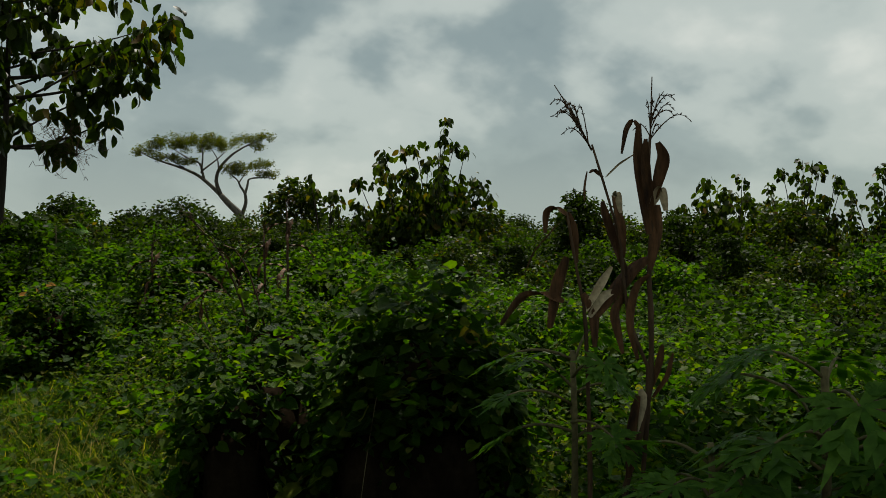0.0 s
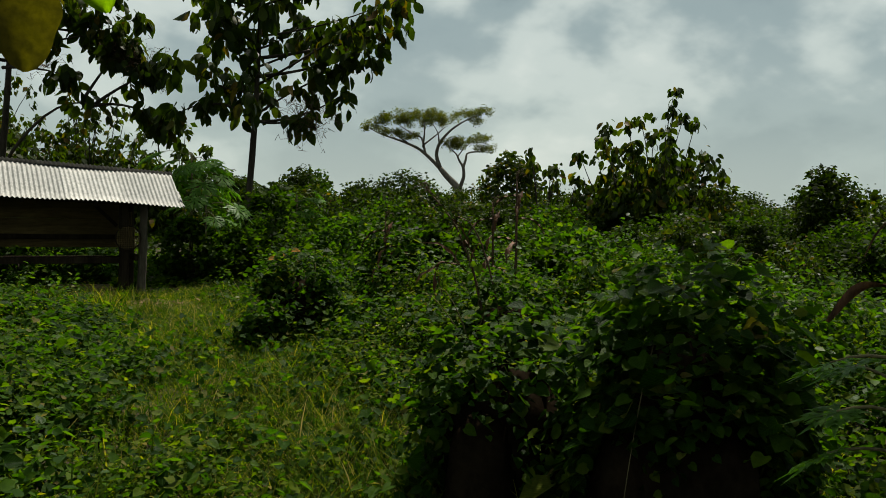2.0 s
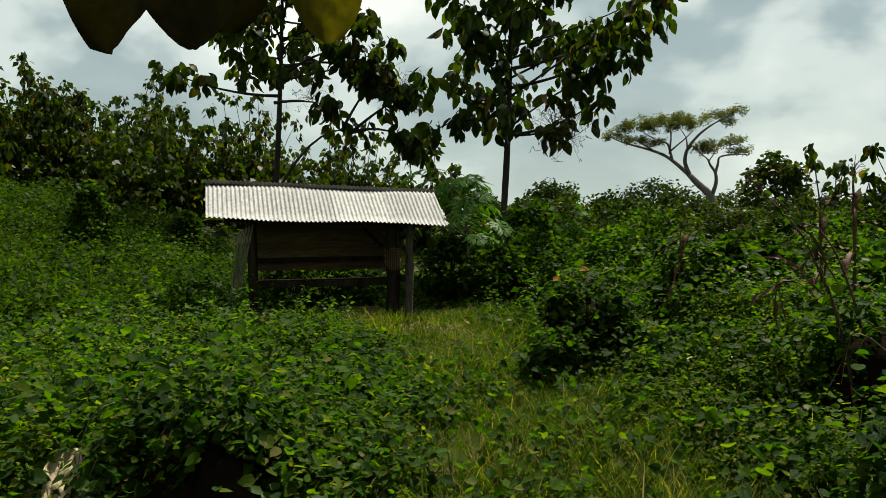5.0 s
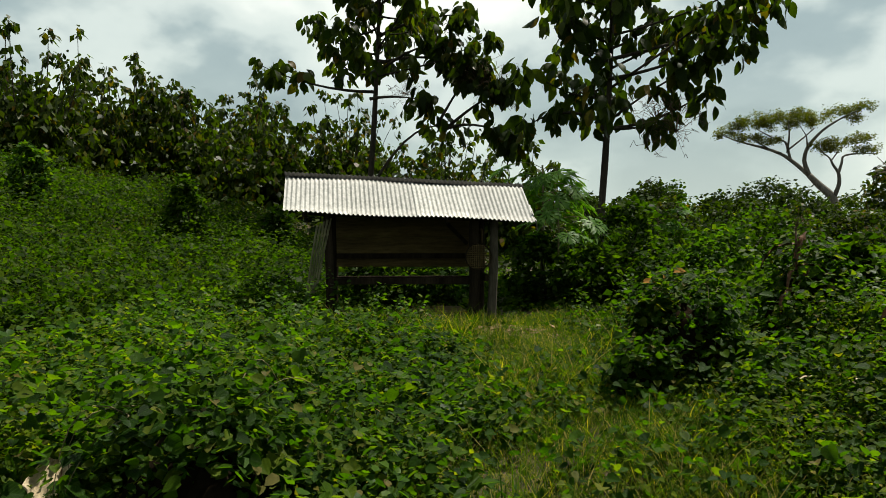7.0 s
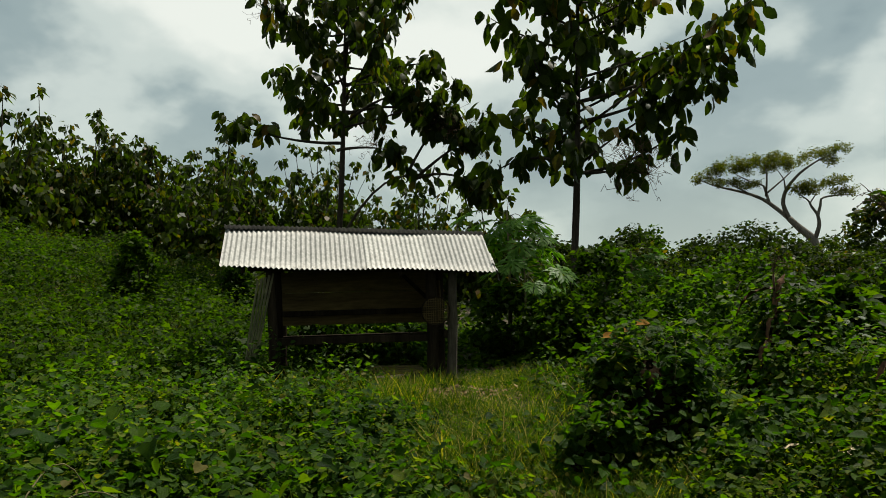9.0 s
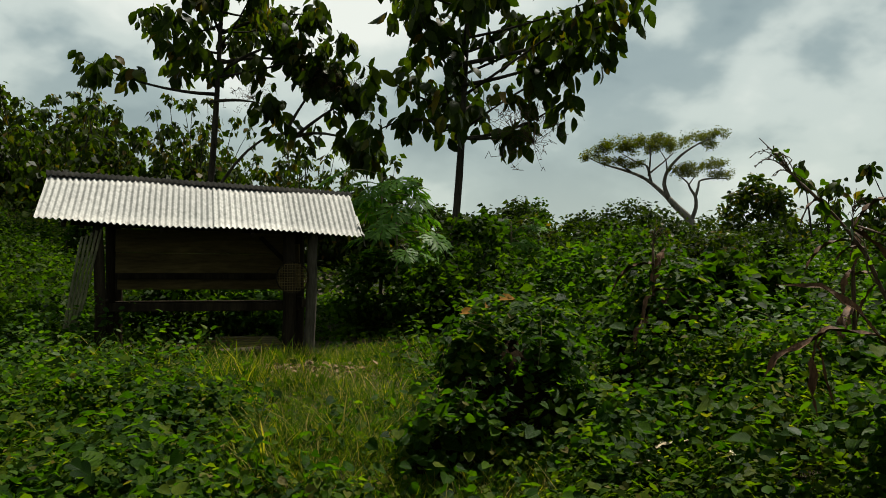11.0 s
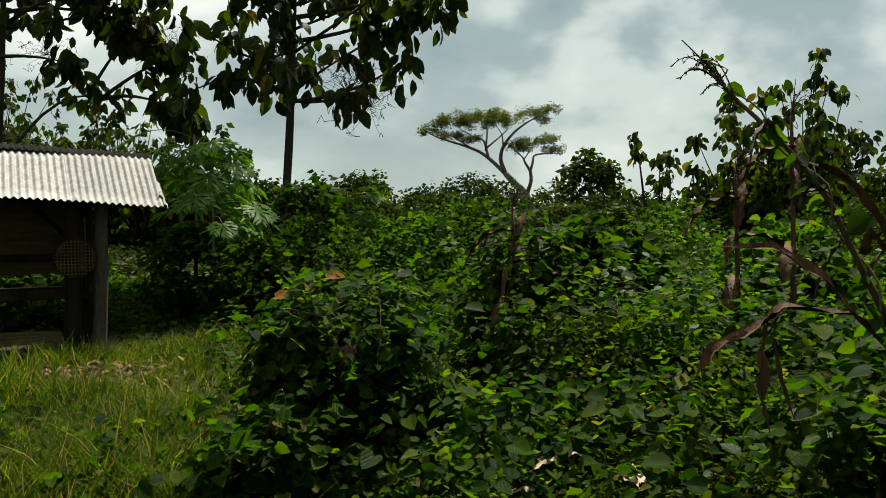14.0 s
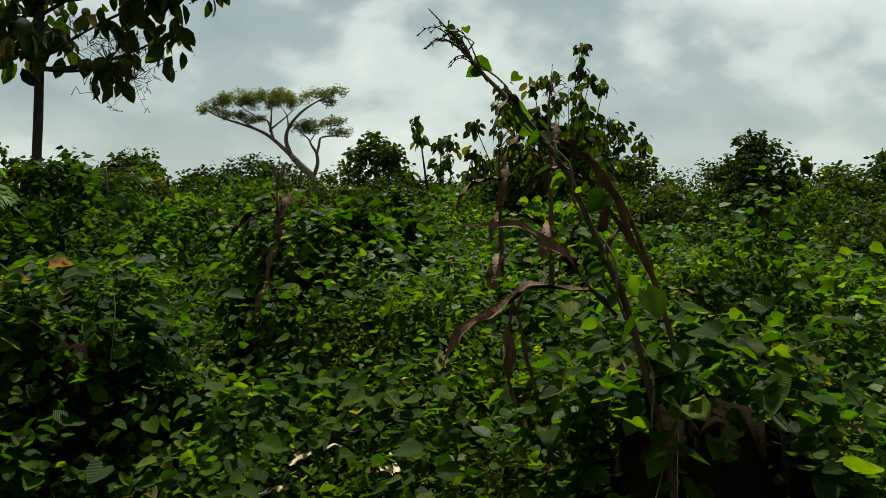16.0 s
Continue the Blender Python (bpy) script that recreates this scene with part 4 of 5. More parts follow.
# shrubs of the middle ground
# two shrubs close behind the hut are added to darken its lower opening
for i, (x, y, h, w) in enumerate(((1.4, 16.6, 1.5, 1.6), (2.6, 15.4, 1.25, 1.5), (4.0, 17.5, 1.3, 1.8), (0.2, 15.6, 1.3, 1.3), (5.6, 15.0, 1.1, 1.6), (3.4, 11.0, 1.0, 1.2), (7.6, 17.5, 1.3, 2.0), (9.8, 15.0, 1.1, 1.9), (11.5, 18, 1.4, 2.2), (7.2, 12.0, 0.9, 1.4), (13.8, 14.5, 1.3, 2.2), (16, 12, 1.3, 2.2), (11.6, 10.4, 1.0, 1.8), (-7.6, 16.8, 1.5, 0.8), (-6.3, 18.6, 1.3, 0.8), (-10.4, 16, 1.4, 0.8), (9.6, 21, 1.5, 2.4), (15.8, 20, 1.6, 2.6), (5.2, 23, 1.6, 2.6), (2.0, 22.5, 1.6, 2.4), (0.9, 14.3, 1.65, 1.3), (2.1, 13.7, 1.2, 1.2), (2.7, 10.3, 1.1, 0.9), (4.3, 9.9, 0.95, 1.1), (5.6, 11.8, 1.15, 1.3), (-0.4, 14.4, 1.1, 1.2), (-2.9, 13.7, 0.85, 1.3), (-2.1, 14.1, 0.8, 1.3), (0.3, 13.6, 0.95, 1.1), (19, 10, 1.5, 2.4), (14, 7.5, 1.2, 2.0), (18, 5, 1.4, 2.4))):
    bush_tree("shrub", "leafy green shrub rising from the undergrowth", (x, y), h, w, 140 + i, BUSH if i % 3 else VINE, 0.11, 5, 60, 30, 0.03, OVATE if y < 12 else SIMPLE, 0.3, "field shrubs")

# dark trees that close the vine field
r5 = np.random.default_rng(505)
closers = [bush_tree("broadleaf_tree", "dark green broadleaf tree closing the vine field", (14.5 + 2.2 * i, 20.5 - 2.1 * i), (2.3, 2.7, 2.1, 2.5)[i], (2.4, 2.1, 2.6, 2.2)[i], 400 + i, (TEAK, FAR, FAR, TEAK)[i], 0.16, 6, 100, 22, 0.05, SIMPLE, 0.5) for i in range(4)]
for k in range(26):
    q = k / 25
    x, y = 7.5 + 21 * q + r5.normal(0, 0.9), 27.5 - 19.5 * q + r5.normal(0, 1.4)
    c = copy_thing(closers[k % 4], pose(x, y, -0.05, 0, 0, r5.uniform(0, 360)))
    z = r5.uniform(0.5, 0.8)
    c.scale = (1.1 * z, 1.1 * z, z * (0.85 if q < 0.3 else 1.0))

for k in range(18):
    q = k / 17
    x, y = 6.6 + 7.4 * q + r5.normal(0, 0.7), 18.0 - 10.0 * q + r5.normal(0, 0.8)
    c = copy_thing(closers[k % 4], pose(x, y, -0.05, 0, 0, r5.uniform(0, 360)))
    z = r5.uniform(0.38, 0.55)
    c.scale = (1.1 * z, 1.1 * z, z)

# smaller scrub, a few kinds repeated over the field
kinds = [bush_tree("scrub_bush", "dark green scrub bush standing in the field", (6.5 + 2 * i, 19.0 + i, 0), (1.2, 1.5, 1.1, 1.7)[i], (1.5, 1.3, 1.9, 1.6)[i], 170 + i, (FAR, BUSH, FAR, TEAK)[i], 0.13, 4, 46, 26, 0.025, SIMPLE, 0.3, "field scrub") for i in range(4)]
r8 = np.random.default_rng(88)
for k in range(80):
    if k < 62:
        x, y = r8.uniform(-0.5, 27), r8.uniform(14, 36)
    else:
        x, y = r8.uniform(8, 24), r8.uniform(2, 15)
    if y < 12 and x < 8:
        continue
    s = r8.uniform(0.5, 1.0) * (1.15 if y > 21 else 1.0)
    b = copy_thing(kinds[k % 4], pose(x, y, float(land(x, y)) - 0.05, 0, 0, r8.uniform(0, 360)))
    b.scale = (s, s, s * r8.uniform(0.8, 1.1))

# far woods round the horizon
rng = np.random.default_rng(77)
n = 75000
ang = rng.uniform(radians(-80), radians(100), n)
dist = rng.uniform(95, 150, n)
x, y = np.sin(ang) * dist, np.cos(ang) * dist
top = 2.5 + 0.9 * np.sin(ang * 23) + 0.6 * np.sin(ang * 61 + 1) + 0.4 * np.sin(ang * 173)
z = np.clip(land(x, y), 0, 2.7) + np.maximum(top, 1.5) * rng.random(n) ** 0.6
v, f = scatter(SIMPLE, np.stack([x, y, z], 1), ways(n, 0.2), normals(n, 0.9), rng.uniform(0.25, 0.55, n))
tagged(new("far_woods", mesh_of("far_woods", v, f, FAR)), "low dark band of woods along the horizon", "woods", kind="stuff")

# taller dark shrubs that break the skyline of the vine field
for i, (x, y, h, w) in enumerate(((1.4, 20.6, 1.75, 1.5), (2.9, 23.6, 1.95, 1.7), (4.1, 18.6, 1.5, 1.2), (6.7, 26.0, 2.3, 2.0), (8.9, 27.6, 2.1, 1.8), (3.3, 25.8, 2.3, 1.6), (11.0, 28.4, 1.9, 2.2), (5.4, 21.5, 1.65, 1.4))):
    bush_tree("shrub", "dark green shrub standing over the field's vines", (x, y), h, w, 320 + i, (FAR, TEAK, BUSH)[i % 3], 0.13, 5, 60, 28, 0.03, SIMPLE, 0.3, "field shrubs")

# ---- dry maize ----


def strap(name, base, way, length, width, curl, mat, fold=0.25, twist=0.0, n=10):
    """A dry maize leaf: a long folded strap that arches over and hangs, with a frayed width."""
    base, way = np.array(base, float), unit(np.array(way, float))
    pts, d = [base], way.copy()
    for i in range(n):
        d = unit(d + np.array((0, 0, -curl / n)) * (1 + 0.6 * math.sin(i * 1.9)))
        pts.append(pts[-1] + d * length / n)
    return ribbon(name, np.array(pts), width, mat, fold, twist)


def ribbon(name, pts, width, mat, fold=0.25, twist=0.0):
    """A folded dry leaf along a line of points, resampled to twelve steps."""
    n = 12
    q = np.linspace(0, 1, len(pts))
    pts = np.array([[np.interp(t, q, pts[:, j]) for j in range(3)] for t in np.linspace(0, 1, n + 1)])
    length = float(np.linalg.norm(pts[-1] - pts[0]))
    v, f = [], []
    for i, p in enumerate(pts):
        d = unit(pts[min(i + 1, n)] - pts[max(i - 1, 0)])
        s = np.cross(d, (0, 0, 1.0))
        s = unit(s + np.array((1e-4, 0, 0)))
        up = np.cross(s, d)
        a = twist * i / n + 0.35 * math.sin(2.1 * i)
        s2, u2 = s * math.cos(a) + up * math.sin(a), up * math.cos(a) - s * math.sin(a)
        t = i / n
        w = 1.45 * width * (0.55 + 0.75 * t) * (1 - t ** 3) + 0.002
        w *= 1 + 0.18 * math.sin(7.3 * i + length * 40)
        v += [p - s2 * w * 0.5 + u2 * w * fold, p, p + s2 * w * 0.5 + u2 * w * fold]
    for i in range(n):
        for j in range(2):
            f.append((3 * i + j, 3 * i + j + 1, 3 * i + j + 4, 3 * i + j + 3))
    me = solid(name, np.array(v), np.array(f), mat)
    return me


def tassel(at, way, size, seed, spread=0.7):
    r = np.random.default_rng(seed)
    at, way = np.array(at, float), unit(np.array(way, float))
    pcs = [tube(bend(at, at + way * size, -0.03 * size, 6), np.linspace(0.0035, 0.0018, 6), 5)]
    for k in range(11):
        b = at + way * size * (0.05 + 0.4 * k / 11)
        d = unit(way + r.normal(0, spread, 3))
        ln = size * r.uniform(0.45, 0.85)
        line = np.array([b + d * ln * q + np.array((0, 0, -0.55 * ln * q ** 3 + 0.12 * ln * q)) for q in np.linspace(0, 1, 9)])
        pcs.append(tube(line, np.linspace(0.0022, 0.0012, 9), 5))
        for i in range(1, 9):
            for q in range(2):
                o = r.normal(0, 0.004, 3)
                pcs.append(tube([line[i], line[i] + o - unit(line[i] - line[i - 1]) * -0.008], [0.0022, 0.0008], 4))
    return solid("tassel", *join(pcs), STALK)


def maize(at, pts, radius, straps, tassels, label):
    T = thing("maize_plant", label, "maize plant", "dry maize plants", at=at)
    line = np.array(pts, float)
    s = np.linspace(0, 1, len(line))
    fine = np.array([[np.interp(q, s, line[:, j]) for j in range(3)] for q in np.linspace(0, 1, 14)])
    v, f = tube(fine, radius * (1 - 0.6 * np.linspace(0, 1, 14)) * (1 + 0.18 * (np.arange(14) % 3 == 0)), 8)
    part("stalk", solid("stalk", v, f, STALK), T)
    for b, w, ln, wd, cu, mt in straps:
        part("dry_leaf", strap("dry_leaf", b, w, ln, wd, cu, mt), T)
    r9 = np.random.default_rng(int(abs(at[0]) * 100))
    top = float(line[-1][2])
    if at[1] > 3:
        q = r9.uniform(0.45, 0.93)
        b = np.array([np.interp(q * top, line[:, 2], line[:, j]) for j in range(3)])
        a = r9.uniform(0, 6.28)
        up = r9.uniform(-0.4, 1.0)
        part("dry_leaf", strap("dry_leaf", b, (0.5 * math.cos(a), 0.5 * math.sin(a), up), r9.uniform(0.16, 0.34), r9.uniform(0.016, 0.036), r9.uniform(2.2, 4.2), HUSKPALE if r9.random() < 0.2 else HUSK, 0.3, r9.uniform(-1.5, 1.5)), T)
    for k, (b, w, sz) in enumerate(tassels):
        part("tassel", tassel(b, w, sz * 1.15, 5 + k, 0.55 if abs(w[0]) < 0.2 else 0.28), T)
    return T


def husk(name, line, width, mat):
    """A withered leaf: a smooth bowed line, lens-shaped, cupped across, its edges slightly torn."""
    line = np.array(line, float)
    n, m = 18, 5
    q = np.linspace(0, 1, len(line))
    pts = np.array([[np.interp(t, q, line[:, j]) for j in range(3)] for t in np.linspace(0, 1, n)])
    for _ in range(4):
        pts[1:-1] = 0.5 * pts[1:-1] + 0.25 * (pts[:-2] + pts[2:])
    lean = 0.5 * math.sin(37.0 * float(line[-1].sum()) + 9.0 * width)
    v, f = [], []
    for i, p in enumerate(pts):
        d = unit(pts[min(i + 1, n - 1)] - pts[max(i - 1, 0)])
        s = unit(np.array((0.857, -0.515, 0.0)) * math.cos(lean) + np.array((0.515, 0.857, 0.0)) * math.sin(lean))
        s = unit(s - d * float(s @ d) + np.array((0, 0, 1e-4)))
        up = np.cross(s, d)
        t = i / (n - 1)
        w = width * (0.25 + 0.95 * math.sin(math.pi * min(1, 0.06 + 0.9 * t)) ** 0.7) * (1 + 0.05 * math.sin(11 * t + 40 * width))
        for j in range(m):
            a = 2 * j / (m - 1) - 1
            v.append(p + s * (0.5 * w * a) + up * (w * (0.22 * a * a + 0.04 * math.sin(9 * t + 3 * a))))
    for i in range(n - 1):
        for j in range(m - 1):
            o = i * m + j
            f.append((o, o + 1, o + m + 1, o + m))
    return solid(name, np.array(v), np.array(f), mat)


def dry_leaves(plant, lines):
    """Dead leaves along bowed lines: where each runs, its width, and its material."""
    for line, wd, mt in lines:
        part("dry_leaf", husk("dry_leaf", line, 0.8 * wd, mt), plant)


first = maize((1.99, 1.83, 0), [(-0.09, 0.04, -0.05), (-0.09, 0.04, 0.62), (-0.01, 0.0, 0.96), (-0.01, 0.0, 1.19), (-0.02, 0.01, 1.4), (0.0, 0.01, 1.55), (-0.02, 0.02, 1.7), (-0.01, 0.02, 1.83)], 0.012, [],
              [((-0.01, 0.02, 1.80), (0.02, 0.0, 1), 0.20)], "dry brown standing maize stalk with curled dead leaves and tassel")
dry_leaves(first, (([(-0.02, 0.01, 1.5), (-0.03, 0.03, 1.62), (-0.05, 0.04, 1.76), (-0.045, 0.04, 1.87)], 0.042, HUSK),
                   ([(0.0, 0.0, 1.5), (-0.02, 0.01, 1.62), (-0.03, 0.02, 1.74), (-0.03, 0.02, 1.82)], 0.035, HUSK),
                   ([(-0.04, 0.04, 1.85), (-0.06, 0.05, 1.885), (-0.08, 0.06, 1.85), (-0.09, 0.07, 1.77)], 0.024, HUSK),
                   ([(0.0, 0.01, 1.62), (0.015, 0.0, 1.69), (0.03, -0.01, 1.76), (0.015, 0.01, 1.81)], 0.045, HUSK),
                   ([(-0.01, 0.01, 1.60), (0.01, 0.0, 1.65), (0.025, -0.01, 1.655), (0.03, -0.02, 1.58)], 0.045, HUSKPALE),
                   ([(0.01, 0.0, 1.60), (0.005, -0.01, 1.51), (-0.02, 0.0, 1.38)], 0.046, HUSK),
                   ([(-0.02, 0.01, 1.42), (-0.06, 0.04, 1.39), (-0.12, 0.07, 1.31), (-0.17, 0.1, 1.22)], 0.052, HUSK),
                   ([(-0.02, 0.0, 1.36), (-0.06, 0.02, 1.33), (-0.08, 0.03, 1.2), (-0.05, 0.02, 1.08)], 0.04, HUSK),
                   ([(-0.05, 0.01, 0.98), (-0.035, 0.0, 0.94), (-0.05, 0.01, 0.80)], 0.032, HUSKPALE),
                   ([(-0.06, 0.01, 0.96), (-0.08, 0.02, 0.84), (-0.09, 0.02, 0.68)], 0.036, HUSK),
                   ([(-0.01, 0.0, 0.98), (0.01, -0.02, 1.07), (0.02, -0.02, 1.13)], 0.026, HUSK),
                   ([(0.0, 0.0, 0.95), (0.035, -0.03, 1.02), (0.05, -0.04, 1.1)], 0.018, HUSK)))
second = maize((1.99, 1.83, 0), [(-0.04, 0.02, -0.05), (-0.03, 0.01, 0.7), (-0.01, 0.0, 1.03), (-0.07, 0.04, 1.19), (-0.09, 0.05, 1.32), (-0.1, 0.06, 1.47), (-0.13, 0.09, 1.62), (-0.18, 0.12, 1.8)], 0.009, [],
               [((-0.18, 0.12, 1.78), (-0.42, 0.28, 0.86), 0.22)], "thin leaning dry maize stalk with a narrow tassel")
dry_leaves(second, (([(-0.08, 0.05, 1.36), (-0.11, 0.08, 1.46), (-0.14, 0.10, 1.56), (-0.15, 0.1, 1.61)], 0.042, HUSK),
                    ([(-0.09, 0.06, 1.42), (-0.1, 0.06, 1.52), (-0.12, 0.08, 1.63)], 0.034, HUSK),
                    ([(-0.12, 0.08, 1.63), (-0.105, 0.07, 1.64), (-0.1, 0.06, 1.57)], 0.03, HUSKPALE),
                    ([(-0.145, 0.1, 1.69), (-0.17, 0.12, 1.72), (-0.185, 0.125, 1.705)], 0.016, HUSK),
                    ([(-0.19, 0.13, 1.71), (-0.2, 0.13, 1.66), (-0.2, 0.13, 1.61)], 0.009, HUSK),
                    ([(-0.145, 0.09, 1.69), (-0.1, 0.07, 1.74), (-0.06, 0.04, 1.77)], 0.010, HUSKPALE),
                    ([(-0.08, 0.05, 1.3), (-0.12, 0.06, 1.24), (-0.1, 0.04, 1.1)], 0.04, HUSK)))
third = maize((1.99, 1.83, 0), [(-0.17, 0.1, -0.05), (-0.18, 0.11, 0.81), (-0.2, 0.12, 1.24), (-0.22, 0.14, 1.37), (-0.25, 0.16, 1.57)], 0.009, [], [], "broken dry maize stalk with hanging straw-brown leaves")
dry_leaves(third, (([(-0.25, 0.16, 1.56), (-0.28, 0.18, 1.585), (-0.305, 0.2, 1.57), (-0.31, 0.2, 1.50)], 0.034, HUSK),
                   ([(-0.25, 0.16, 1.57), (-0.235, 0.15, 1.52), (-0.225, 0.14, 1.40)], 0.034, HUSK),
                   ([(-0.245, 0.16, 1.42), (-0.27, 0.17, 1.33), (-0.3, 0.18, 1.18)], 0.055, HUSK),
                   ([(-0.26, 0.16, 1.27), (-0.31, 0.19, 1.295), (-0.38, 0.24, 1.29), (-0.44, 0.27, 1.19)], 0.032, HUSK),
                   ([(-0.27, 0.17, 1.54), (-0.34, 0.22, 1.44), (-0.37, 0.23, 1.37)], 0.008, HUSK),
                   ([(-0.2, 0.12, 1.24), (-0.16, 0.1, 1.32), (-0.12, 0.08, 1.39)], 0.03, HUSKPALE),
                   ([(-0.19, 0.11, 1.22), (-0.15, 0.09, 1.29), (-0.11, 0.07, 1.31)], 0.03, HUSKPALE),
                   ([(-0.21, 0.12, 1.3), (-0.17, 0.1, 1.24), (-0.18, 0.09, 1.12)], 0.04, HUSK)))
leaner = maize((2.18, 6.44, 0), [(0.02, -0.02, -0.05), (-0.03, 0.02, 0.45), (-0.08, 0.07, 0.72), (-0.12, 0.11, 0.93), (-0.18, 0.16, 1.09), (-0.25, 0.21, 1.29), (-0.35, 0.28, 1.44), (-0.44, 0.34, 1.55)], 0.012,
      [((-0.24, 0.2, 1.28), (-0.5, 0.3, 0.5), 0.14, 0.02, 2.5, HUSK), ((-0.2, 0.2, 1.15), (-0.2, 0.2, -0.3), 0.18, 0.022, 1.5, HUSK)],
      [((-0.42, 0.33, 1.52), (-0.65, 0.42, 0.95), 0.22)], "leaning dry maize stalk overgrown by a green climbing vine")
for line, wd, mt in (([(-0.17, 0.10, 0.9), (-0.25, 0.1, 0.97), (-0.31, 0.13, 1.06), (-0.41, 0.2, 1.14), (-0.54, 0.28, 1.14)], 0.026, HUSK),
                     ([(-0.25, 0.1, 0.97), (-0.38, 0.18, 0.98), (-0.43, 0.22, 0.93), (-0.53, 0.28, 0.86), (-0.57, 0.3, 0.78)], 0.034, HUSK),
                     ([(-0.38, 0.18, 0.98), (-0.41, 0.21, 0.95), (-0.42, 0.22, 0.85), (-0.43, 0.21, 0.73), (-0.41, 0.2, 0.65)], 0.024, HUSK),
                     ([(-0.39, 0.18, 0.98), (-0.41, 0.2, 0.92), (-0.39, 0.19, 0.79), (-0.36, 0.17, 0.69)], 0.014, HUSK),
                     ([(-0.26, 0.17, 1.33), (-0.32, 0.13, 1.345), (-0.26, 0.09, 1.29), (-0.21, 0.05, 1.19), (-0.18, 0.02, 1.1)], 0.03, HUSK),
                     ([(-0.2, 0.12, 1.12), (-0.22, 0.08, 1.18), (-0.17, 0.03, 1.08), (-0.13, -0.02, 0.98)], 0.026, HUSK)):
    part("dry_leaf", ribbon("dry_leaf", np.array(line), wd, mt, 0.3, 0.9), leaner)
maize((2.34, 6.50, 0), [(0.0, 0, -0.05), (-0.05, 0.05, 0.6), (-0.1, 0.08, 0.85), (-0.15, 0.12, 1.04), (-0.19, 0.16, 1.18), (-0.27, 0.22, 1.33), (-0.36, 0.28, 1.37)], 0.010,
      [((-0.12, 0.1, 0.95), (0.5, -0.3, 0.2), 0.2, 0.025, 1.5, HUSK)],
      [], "bent dry maize stalk leaning among climbing vines")
for x, y, h in ((1.86, 9.2, 1.25), (3.2, 8.5, 1.75), (3.0, 8.7, 1.45)):
    maize((x, y, 0), [(0, 0, -0.05), (0.03, 0, h * 0.5), (0.02, 0.03, h)], 0.02, [((0.02, 0, h * 0.9), (-0.6, 0.2, 0.3), 0.4, 0.06, 2.2, HUSK), ((0.02, 0, h * 0.75), (0.6, -0.2, 0.4), 0.4, 0.06, 2.0, HUSK), ((0.02, 0, h * 0.6), (-0.4, -0.4, 0.2), 0.35, 0.06, 2.2, HUSK), ((0.02, 0, h * 0.8), (0.2, 0.2, 0.9), 0.3, 0.05, 1.0, HUSK)], [((0.02, 0.03, h - 0.03), (0.1, 0, 1), 0.2)], "withered brown maize stalk standing in the undergrowth")

# ---- vine-draped mounds ----


